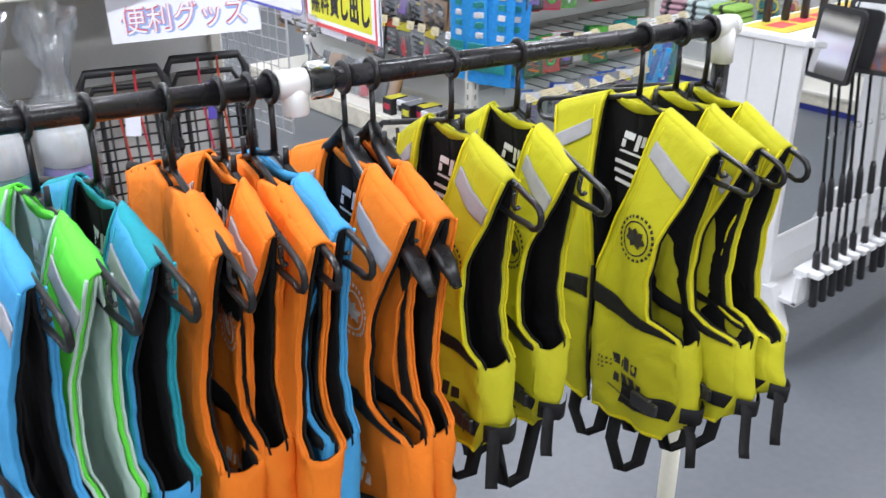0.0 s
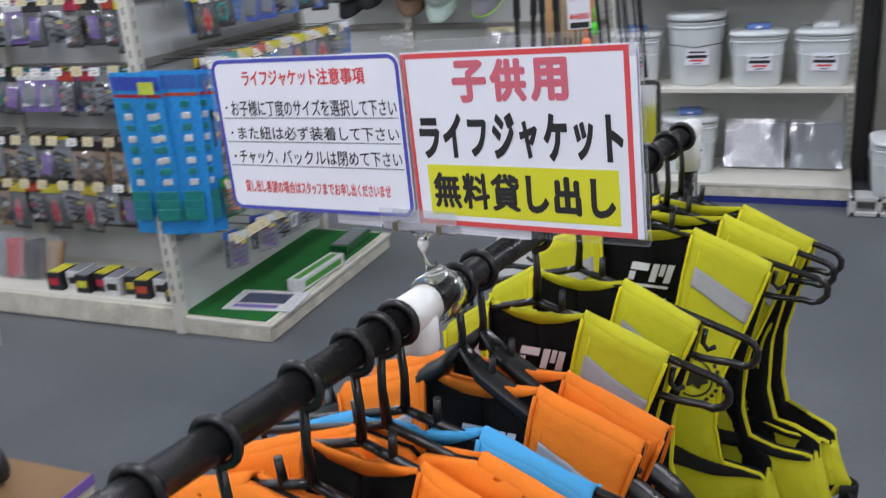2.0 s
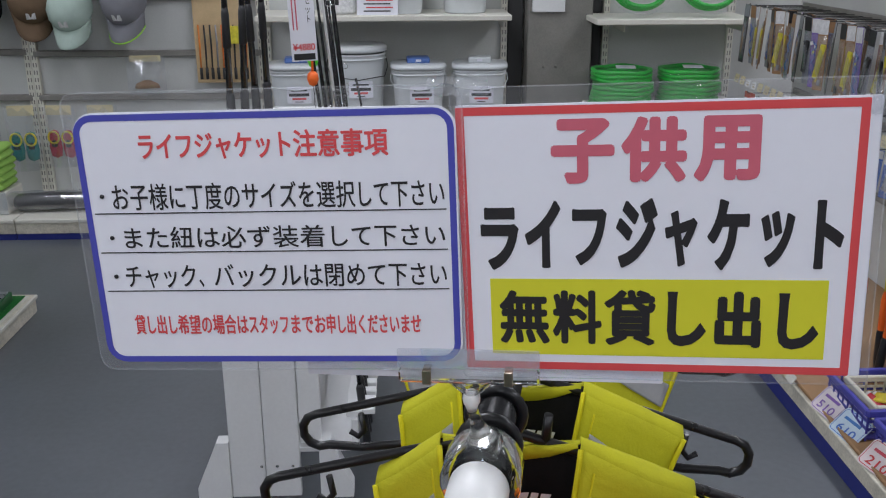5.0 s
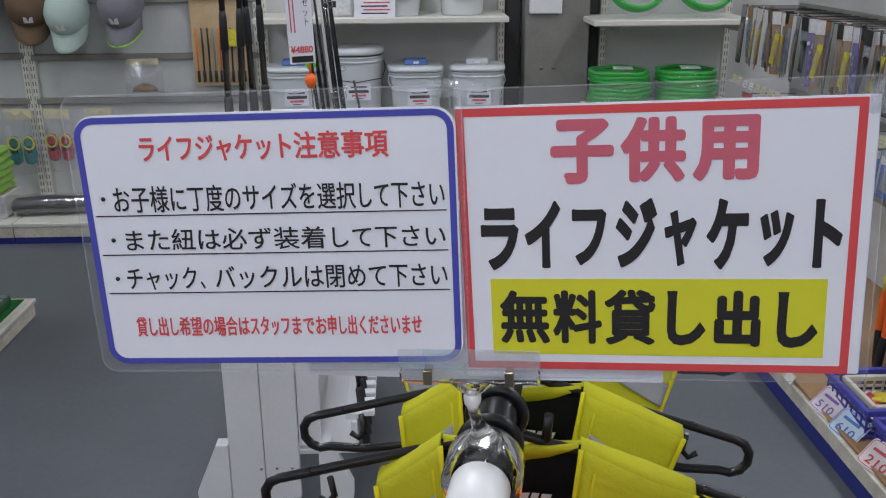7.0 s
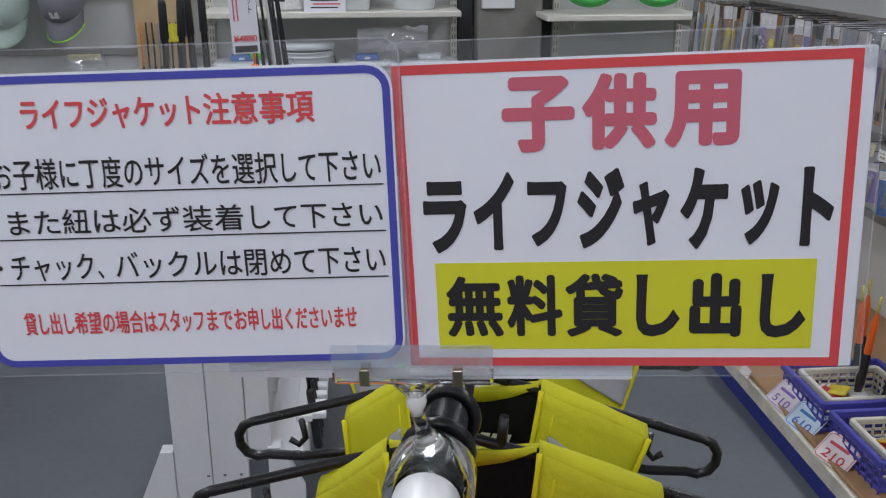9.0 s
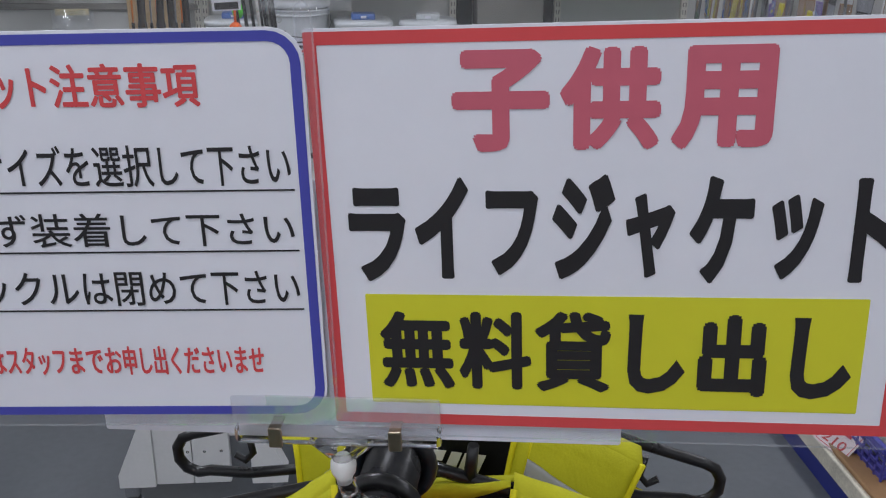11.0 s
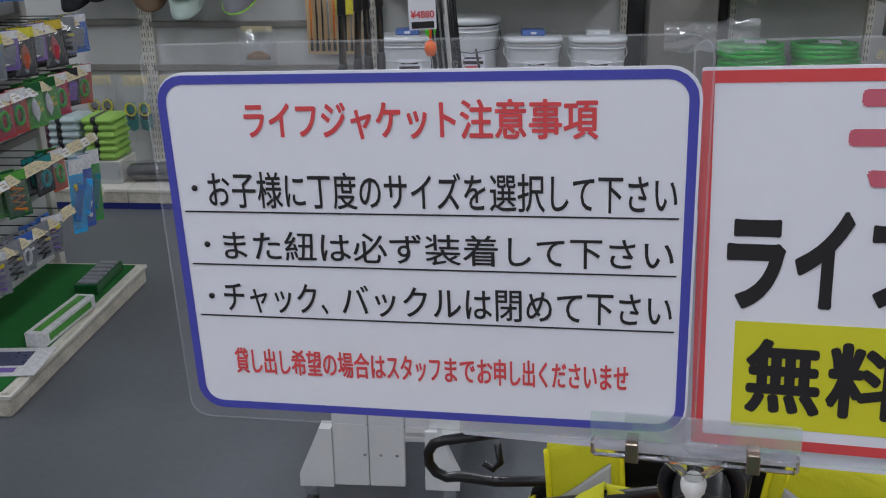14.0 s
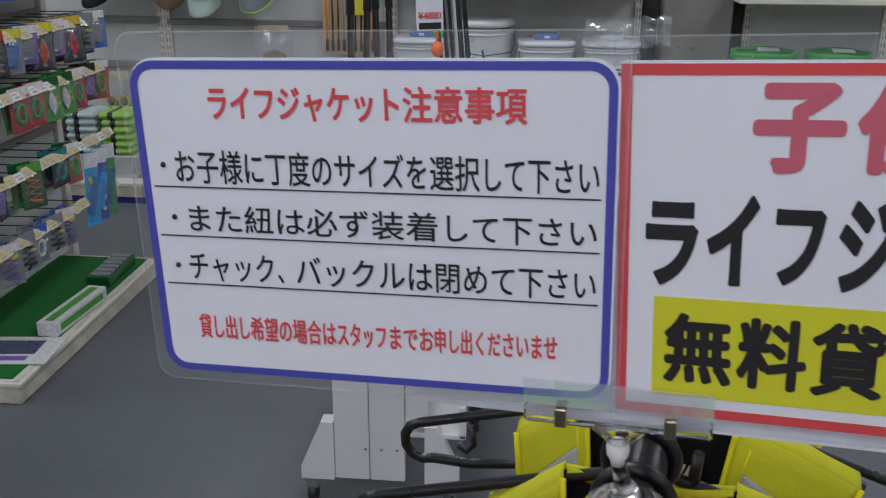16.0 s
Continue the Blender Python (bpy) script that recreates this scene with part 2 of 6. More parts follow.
def share(name, src, at, parent):
    ob = new(name, src.data if hasattr(src, "data") else src)
    ob.matrix_basis = at
    ob.parent = parent
    return ob


def thing(name, label, category, group="", at=None, kind=""):
    ob = new(name)
    ob.empty_display_size = 0.05
    if at is not None:
        ob.matrix_basis = at
    return tagged(ob, label, category, group, kind)


def lettering(name, body, width, height, material, m, parent, bold=0.0, label="", stops=(), heavy=0.0):
    """Words as a thin mesh, fitted into width x height, standing in the x-z plane of m, lower left at its origin.
    stops: (number of characters, share of the width) where the spacing of the line changes. heavy: outline grown by that share of the type size."""
    cu = bpy.data.curves.new(name, "FONT")
    cu.body = body
    cu.size = 1.0
    cu.resolution_u = 3
    cu.offset = heavy
    tmp = bpy.data.objects.new(name, cu)
    scene.collection.objects.link(tmp)
    dg = bpy.context.evaluated_depsgraph_get()
    me = bpy.data.meshes.new_from_object(tmp.evaluated_get(dg))
    bpy.data.objects.remove(tmp)
    bpy.data.curves.remove(cu)
    if not me.vertices:
        return None
    co = np.empty(len(me.vertices) * 3)
    me.vertices.foreach_get("co", co)
    co = co.reshape(-1, 3)
    lo, hi = co.min(0), co.max(0)
    s = np.maximum(hi - lo, 1e-6)
    flat = np.zeros_like(co)
    edge = bold * height
    along = (co[:, 0] - lo[0]) / s[0]
    if stops:
        along = np.interp(along, [0] + [c / len(body) for c, _ in stops] + [1], [0] + [f for _, f in stops] + [1])
    flat[:, 0] = edge + along * (width - 2 * edge)
    flat[:, 2] = edge + (co[:, 1] - lo[1]) / s[1] * (height - 2 * edge)
    # every face turned to the reader
    faces = []
    for p in me.polygons:
        k = list(p.vertices)
        a = flat[k]
        b = np.roll(a, -1, axis=0)
        faces.append(k if (a[:, 0] * b[:, 2] - b[:, 0] * a[:, 2]).sum() > 0 else k[::-1])
    n, r = len(flat), bold * height
    allv, allf = [], []
    # heavier strokes: the same outline laid over itself, a little shifted
    for q in range(9 if bold else 1):
        d = np.array([r * math.cos(q * math.pi / 4), -0.00001 * q, r * math.sin(q * math.pi / 4)]) if q else np.zeros(3)
        allv.append(flat + d)
        allf += [tuple(i + q * n for i in f) for f in faces]
    me = bpy.data.meshes.new(name)
    me.from_pydata([tuple(p) for p in np.concatenate(allv)], [], allf)
    me.name = name
    me.materials.clear()
    me.materials.append(material)
    me.update()
    ob = new(name, me)
    ob.matrix_basis = m
    ob.parent = parent
    if label:
        tagged(ob, label)
    return ob


def rot(rx=0, ry=0, rz=0):
    return Euler([radians(a) for a in (rx, ry, rz)]).to_matrix()


def lerp_path(keys, t):
    """Smooth value along (t, a, b, ...) keys."""
    for k0, k1 in zip(keys, keys[1:]):
        if t <= k1[0]:
            u = (t - k0[0]) / (k1[0] - k0[0])
            u = u * u * (3 - 2 * u) * 0.5 + u * 0.5
            return [a + (b - a) * u for a, b in zip(k0[1:], k1[1:])]
    return list(keys[-1][1:])


# ---- room ----
X0, X1, Y0, Y1, H = -6.0, 3.6, -4.0, 4.66, 2.7


def slab(name, c, size, material, label, category):
    return tagged(part(name, Geo().box(c, size, ch=0.004), material), label, category, kind="structure")


slab("floor", ((X0 + X1) / 2, (Y0 + Y1) / 2, -0.05), (X1 - X0 + 0.4, Y1 - Y0 + 0.4, 0.1), FLOOR, "smooth grey vinyl shop floor with faint scuffs", "floor")
slab("wall_north", ((X0 + X1) / 2, Y1 + 0.06, H / 2), (X1 - X0 + 0.4, 0.12, H), WALL, "off-white painted shop wall behind the shelving", "wall")
slab("wall_south", ((X0 + X1) / 2, Y0 - 0.06, H / 2), (X1 - X0 + 0.4, 0.12, H), WALL, "plain off-white painted shop wall", "wall")
slab("wall_west", (X0 - 0.06, (Y0 + Y1) / 2, H / 2), (0.12, Y1 - Y0, H), WALL, "plain off-white painted shop wall", "wall")
slab("wall_east", (X1 + 0.06, (Y0 + Y1) / 2, H / 2), (0.12, Y1 - Y0, H), WALL, "plain off-white painted shop wall", "wall")
slab("ceiling", ((X0 + X1) / 2, (Y0 + Y1) / 2, H + 0.05), (X1 - X0 + 0.4, Y1 - Y0 + 0.4, 0.1), CEIL, "white ceiling board of the shop", "ceiling")

for lx in (-4.6, -2.4, -0.3, 1.9):
    for ly in (-2.8, -0.7, 1.4, 3.4):
        lamp = thing("ceiling_light", "white fluorescent strip light fixed to the ceiling", "ceiling light", "ceiling lights", pose(lx, ly, H))
        part("housing", Geo().box((0, 0, -0.03), (0.16, 1.24, 0.05)), WHITEBOARD, lamp)
        for sx in (-0.04, 0.04):
            part("tube", Geo().tube([(sx, -0.59, -0.075), (sx, 0.59, -0.075)], 0.014, 10), FLUOR, lamp)
        data = bpy.data.lights.new("strip", "AREA")
        data.shape, data.size, data.size_y, data.energy, data.color = "RECTANGLE", 0.14, 1.2, LAMP_WATTS, (0.92, 0.95, 1.07)
        la = new("strip_lamp", data)
        la.matrix_basis = pose(lx, ly, H - 0.095)

# ---- garment rack ----
RACK = Matrix.LocRotScale((0.0114, 0.0, 0.0), Euler((0, 0, -math.atan2(0.139, 0.682))), None)
PZ = 1.170
rack = thing("garment_rack", "black pipe garment rack with white joints, full of life jackets", "rack", at=RACK)


def on_rack(s, dx=0.0, z=0.0):
    return RACK @ Vector((dx, s, z))


PR = 0.0135
for a, b in ((-1.0, -0.046), (-0.013, 0.645)):
    g = Geo().tube([(0, a, PZ), (0, b, PZ)], PR, 24)
    part("pipe", g, PIPE, rack, "black coated steel pipe")
g = Geo().tube([(0, -0.049, PZ), (0, -0.0475, PZ), (0, -0.0125, PZ), (0, -0.011, PZ)], [0.0152, 0.0172, 0.0172, 0.0152], 24)
g.tube([(0, -0.026, PZ), (0, -0.026, PZ - 0.036), (0, -0.026, PZ - 0.038)], [0.0165, 0.0165, 0.015], 24)
part("tee_joint", g, PVC, rack, "white plastic tee joint")
g = Geo().tube([(0, 0.635, PZ), (0, 0.672, PZ)], 0.0168, 24)
g.tube([(0, 0.672, PZ), (0, 0.682, PZ), (0, 0.688, PZ)], [0.0168, 0.015, 0.008], 24)
g.tube([(0, 0.662, PZ), (0, 0.662, PZ - 0.055)], 0.0168, 24)
part("elbow_joint", g, PVC, rack, "white plastic elbow joint")
for s in (0.662, -1.0):
    part("post", Geo().tube([(0, s, 0.45), (0, s, PZ - (0.05 if s > 0 else 0))], PR, 20), PIPE, rack)
    part("lower_post", Geo().tube([(0, s, 0.03), (0, s, 0.45)], 0.0165, 20), CREAMPOST, rack, "cream plastic lower sleeve")
    part("foot", Geo().tube([(-0.28, s, 0.017), (0.28, s, 0.017)], 0.0165, 16), CREAMPOST, rack, "cream foot bar")


# ---- notice on the rack ----
SIGN = pose(0, 0, 1.243, 0, -2.2, -10.4)


def rounded(w, h, r, n=5):
    pts = []
    for cx, cz, a0 in ((w - r, h - r, 0), (r, h - r, 90), (r, r, 180), (w - r, r, 270)):
        for i in range(n + 1):
            a = radians(a0 + 90 * i / n)
            pts.append((cx + r * math.cos(a), cz + r * math.sin(a)))
    return pts


def plate(geo, w, h, r, y0, y1, u=0.0, z=0.0):
    """A flat rounded plate in the x-z plane between depths y0 and y1."""
    pts = rounded(w, h, r)
    k = len(pts)
    v = [(u + a, y0, z + b) for a, b in pts] + [(u + a, y1, z + b) for a, b in pts]
    geo.add(v, [tuple(range(k)), tuple(range(2 * k - 1, k - 1, -1))] + [(i, k + i, k + (i + 1) % k, (i + 1) % k) for i in range(k)])
    return geo


def ring(geo, w, h, r, t, y, u=0.0, z=0.0):
    a, b = rounded(w, h, r), [(x + t, zz + t) for x, zz in rounded(w - 2 * t, h - 2 * t, max(r - t, 0.0004))]
    k = len(a)
    v = [(u + x, y, z + q) for x, q in a] + [(u + x, y, z + q) for x, q in b]
    geo.add(v, [(i, (i + 1) % k, k + (i + 1) % k, k + i) for i in range(k)])
    return geo


notice = thing("notice_sign", "two laminated paper notices with Japanese words, clipped above the rack", "sign", at=SIGN)
AW, AH = 0.1968, 0.1383
pa = SIGN.inverted() @ pose(-0.0005, -0.0018, 1.2431, -0.25, -1.96, -6.36)
sheet_a = part("notice_sheet", plate(Geo(), AW + 0.001, AH + 0.001, 0.011, 0.0, 0.0008, -AW), PAPER, notice, "white sheet with a blue rounded frame", at=pa)
part("blue_frame", ring(Geo(), AW, AH, 0.0105, 0.0034, -0.0002, -AW), BLUEINK, sheet_a)
part("film_edge", plate(Geo(), AW + 0.010, AH + 0.017, 0.008, 0.0012, 0.0016, -AW - 0.0055, -0.0055), FILM, sheet_a, "clear laminate margin")


def words(parent, w, h, u0, u1, v0, v1, body, ink, ox, bold=0.0, y=-0.00025, stops=(), heavy=0.0):
    stops = [(c, (u - u0) / (u1 - u0)) for c, u in stops]
    lettering("text_line", body, (u1 - u0) * w, (v1 - v0) * h, ink, pose(ox + u0 * w, y, (1 - v1) * h), parent, bold, stops=stops, heavy=heavy)


for body, u0, u1, v0, v1, ink, bold, stops in (
    ("ライフジャケット注意事項", 0.171, 0.830, 0.069, 0.174, RED, 0.020, ((3, 0.324), (8, 0.585))),
    ("お子様に丁度のサイズを選択して下さい", 0.080, 0.970, 0.263, 0.368, BLACKINK, 0.008, ((3, 0.236), (7, 0.433), (11, 0.632), (13, 0.735), (15, 0.827))),
    ("また紐は必ず装着して下さい", 0.098, 0.968, 0.434, 0.523, BLACKINK, 0.008, ((3, 0.300), (6, 0.509), (8, 0.653), (10, 0.777))),
    ("チャック、バックルは閉めて下さい", 0.085, 0.969, 0.588, 0.684, BLACKINK, 0.008, ((4, 0.290), (5, 0.331), (9, 0.575), (11, 0.693), (13, 0.808))),
    ("貸し出し希望の場合はスタッフまでお申し出くださいませ", 0.091, 0.893, 0.797, 0.881, RED, 0.016, ((4, 0.213), (7, 0.312), (10, 0.413), (14, 0.528), (17, 0.630), (20, 0.715))),
):
    words(sheet_a, AW, AH, u0, u1, v0, v1, body, ink, -AW, bold, stops=stops)
for v, u0 in ((0.380, 0.026), (0.537, 0.026), (0.696, 0.028)):
    part("rule_line", Geo().box((-AW * (1 - (u0 + 0.974) / 2), -0.0002, (1 - v) * AH), (AW * (0.974 - u0), 0.0002, 0.0006)), BLACKINK, sheet_a)
for v, u in ((0.312, 0.052), (0.477, 0.063), (0.635, 0.058)):
    part("bullet", Geo().lathe([(0.0, -0.0002), (0.0012, -0.0002), (0.0012, 0.0002), (0, 0.0002)], (-AW * (1 - u), -0.0002, (1 - v) * AH), 10, rot(90)), BLACKINK, sheet_a)

part("film_rim", ring(Geo(), AW + 0.010, AH + 0.017, 0.008, 0.0007, 0.0010, -AW - 0.0055, -0.0055), CLEARPL, sheet_a, "shiny cut edge of the laminate")
BW, BH = 0.1956, 0.1418
pb = SIGN.inverted() @ pose(0.003, 0.0004, 1.2384, -0.3, -3.0, -11.5)
sheet_b = part("notice_sheet", plate(Geo(), BW + 0.005, BH + 0.001, 0.001, 0.0, 0.0008, 0), PAPER, notice, "white sheet with a red frame and a yellow band", at=pb)
part("red_frame", ring(Geo(), BW, BH, 0.0006, 0.0042, -0.0002), RED, sheet_b)
part("yellow_band", plate(Geo(), BW * 0.863, BH * 0.302, 0.0005, -0.0002, -0.00005, BW * 0.073, BH * 0.061), YELLOWINK, sheet_b)
for ink, heavy, bold, y, glyphs in (
    (PINK, 0.010, 0.038, -0.00025, (("子", 0.241, 0.401, 0.046, 0.279), ("供", 0.417, 0.578, 0.044, 0.277), ("用", 0.595, 0.754, 0.047, 0.277))),
    (BLACKINK, 0.026, 0.018, -0.00025, (
        ("ラ", 0.053, 0.154, 0.363, 0.603), ("イ", 0.169, 0.264, 0.338, 0.594), ("フ", 0.293, 0.382, 0.371, 0.584), ("ジ", 0.405, 0.510, 0.333, 0.593),
        ("ャ", 0.528, 0.609, 0.379, 0.588), ("ケ", 0.633, 0.736, 0.338, 0.601), ("ッ", 0.763, 0.845, 0.382, 0.589), ("ト", 0.894, 0.963, 0.345, 0.595))),
    (BLACKINK, 0.0, 0.032, -0.0004, (("無", 0.095, 0.230, 0.681, 0.895), ("料", 0.238, 0.369, 0.680, 0.893), ("貸", 0.375, 0.509, 0.677, 0.896))),
    (BLACKINK, 0.0, 0.045, -0.0004, (("出", 0.660, 0.777, 0.680, 0.898),)),
    (BLACKINK, 0.046, 0.0, -0.0004, (("し", 0.538, 0.639, 0.682, 0.896), ("し", 0.817, 0.920, 0.685, 0.901))),
):
    for body, u0, u1, v0, v1 in glyphs:
        words(sheet_b, BW, BH, u0, u1, v0, v1, body, ink, 0.0, bold, y, heavy=heavy)
part("film_edge", plate(Geo(), BW + 0.013, BH + 0.016, 0.004, 0.0012, 0.0016, -0.003, -0.006), FILM, sheet_b, "clear laminate margin")
part("film_rim", ring(Geo(), BW + 0.013, BH + 0.016, 0.004, 0.0007, 0.0010, -0.003, -0.006), CLEARPL, sheet_b, "shiny cut edge of the laminate")
part("backing_card", plate(Geo(), 0.195, 0.1, 0.001, 0.002, 0.0032, -0.088, -0.012), PAPER, notice, "white card behind the sheets")
part("side_card", plate(Geo(), 0.19, 0.1435, 0.001, 0.0022, 0.003, BW - 0.184, -0.001), PAPER, sheet_b, "white card showing past the red frame")


def crumple(w, h, seed, c):
    pts = []
    for i in range(8):
        pts.append([(c[0] + w * (j / 10 - 0.5), c[1] + 0.004 * noise.noise(Vector((i * 0.9, j * 0.7, seed))), c[2] + h * (i / 7 - 0.5) + 0.002 * noise.noise(Vector((j * 0.8, seed, i)))) for j in range(11)])
    return Geo().sheet(pts)


part("sticky_tape", crumple(0.030, 0.010, 3.0, (0.003, -0.003, 0.149)), CLEARPL, notice, "crumpled clear sticky tape")
part("sticky_tape", crumple(0.008, 0.016, 5.0, (0.2, -0.003, 0.140)), CLEARPL, notice, "crumpled clear sticky tape")

holder = thing("sign_clip", "clear plastic sign clip with a ball joint on the rack", "clip", at=SIGN)
part("front_jaw", plate(Geo(), 0.077, 0.0115, 0.001, -0.0046, -0.0034, -0.035, -0.0035), CLEARPL, holder)
part("jaw_bar", Geo().box((0.0035, -0.002, -0.0085), (0.077, 0.007, 0.0075), ch=0.0014), ACRYLIC, holder)
for u in (-0.019, 0.0255):
    g = Geo().box((u, -0.0064, -0.0082), (0.0050, 0.0015, 0.0080), ch=0.0004).box((u, -0.003, -0.0042), (0.0045, 0.009, 0.0012), ch=0.0003)
    part("spring", g, BRASS, holder, "small metal spring")
g = Geo()
for sx in (-1, 1):
    g.tube([(0.0045 + sx * 0.012, -0.001, -0.0115), (0.0045 + sx * 0.004, -0.001, -0.0185)], 0.0015, 6)
g.lathe([(0.0001, -0.012), (0.010, -0.012), (0.0052, -0.0155), (0.0040, -0.0195), (0.0001, -0.0195)], (0.0045, -0.001, 0), 16)
part("neck", g, ACRYLIC, holder)
g = Geo().lathe([(0.0001, 0.0052), (0.0028, 0.0046), (0.0048, 0.002), (0.0050, 0), (0.0046, -0.0026), (0.0034, -0.0046), (0.0026, -0.0075), (0.0001, -0.0075)], (0.0045, -0.0012, -0.0225), 16)
part("ball_joint", g, PVC, holder, "white ball joint")
# clear bottle-necked clamp that leans to the pipe and grips it beside the white joint
inv = SIGN.inverted() @ RACK
top, low = Vector((0.0045, -0.0012, -0.0275)), inv @ Vector((0, 0.004, PZ + 0.018))
g = Geo().tube([top.lerp(low, f) for f in (0, 0.08, 0.3, 0.5, 0.7, 0.86, 1.0)], [0.0036, 0.0042, 0.0040, 0.0052, 0.0080, 0.0115, 0.0150], 16, flat=0.8)
part("stem", g, ACRYLIC, holder, "clear flared stem")
clamp = Geo()
ang = [math.pi * (0.5 + 0.84 * (i / 18 - 0.5) * 2) for i in range(19)]
outer = [(math.cos(a), math.sin(a)) for a in ang]
ends = []
for sy, r in ((-0.0135, 0.0), (-0.0135, 0.0042), (-0.0115, 0.0055), (0.0115, 0.0055), (0.0135, 0.0042), (0.0135, 0.0), (-0.0135, 0.0)):
    ends.append([inv @ Vector(((PR + 0.0042 + r) * c, 0.004 + sy, PZ + (PR + 0.0042 + r) * q)) for c, q in outer])
clamp.sheet(ends)
part("clamp", clamp, ACRYLIC, holder, "clear clamp round the pipe")
# ---- hangers and life jackets ----
def hanger(s, size, label, yaw=0.0, broad=False):
    """A black hanger whose ring goes round the pipe."""
    h = thing("coat_hanger", label, "hanger", "hangers on the rack", RACK @ pose(0, s, PZ, 0, 0, yaw))
    k, r = size, 0.0043
    g = Geo().tube([(0.0172 * math.cos(2 * math.pi * i / 20), 0, -0.0006 + 0.0176 * math.sin(2 * math.pi * i / 20)) for i in range(20)], 0.0038, 8, closed=True, up=(0, 1, 0))
    part("hook_ring", g, HANGER, h)
    nz = -0.088 * k
    g = Geo().tube([(0, 0, -0.018), (0.002, 0, -0.05), (0, 0, nz + 0.01)], [0.0038, 0.0038, 0.0048], 8, up=(0, 1, 0))
    part("stem", g, HANGER, h)
    for sx in (-1, 1):
        if broad:
            path = [(0, 0, nz + 0.030), (sx * 0.02, 0, nz + 0.006), (sx * 0.06, 0.002, nz - 0.022), (sx * 0.12, -0.002, nz - 0.054), (sx * 0.18, -0.006, nz - 0.090), (sx * 0.205, -0.008, nz - 0.108)]
            g = Geo().tube([(x * k, y, z) for x, y, z in path], [0.006, 0.013, 0.015, 0.014, 0.012, 0.006], 12, flat=0.7)
        else:
            path = [(0, 0, nz + 0.010), (sx * 0.02, 0, nz + 0.004), (sx * 0.10, 0, nz - 0.018), (sx * 0.188, 0, nz - 0.043)]
            for i in range(7):
                a = radians(80 - 200 * i / 6)
                path.append((sx * (0.190 + 0.017 * math.cos(a)), 0, nz - 0.061 + 0.017 * math.sin(a)))
            path += [(sx * 0.15, 0, nz - 0.076), (sx * 0.10, 0, nz - 0.068), (sx * 0.085, 0, nz - 0.025)]
            g = Geo().tube([(x * k, y, z) for x, y, z in path], r, 8, up=(0, 1, 0))
        part("arm", g, HANGER, h)
        g = Geo().tube([(sx * 0.150 * k, 0, nz - 0.041), (sx * 0.147 * k, 0, nz - 0.058), (sx * 0.153 * k, 0, nz - 0.065), (sx * 0.161 * k, 0, nz - 0.060)], 0.003, 6, up=(0, 1, 0))
        part("small_hook", g, HANGER, h)
    g = Geo().tube([(0.028 * k, 0, nz), (0.030 * k, 0, nz + 0.026)], [0.0042, 0.0035], 8, up=(0, 1, 0))
    part("prong", g, HANGER, h)
    return h


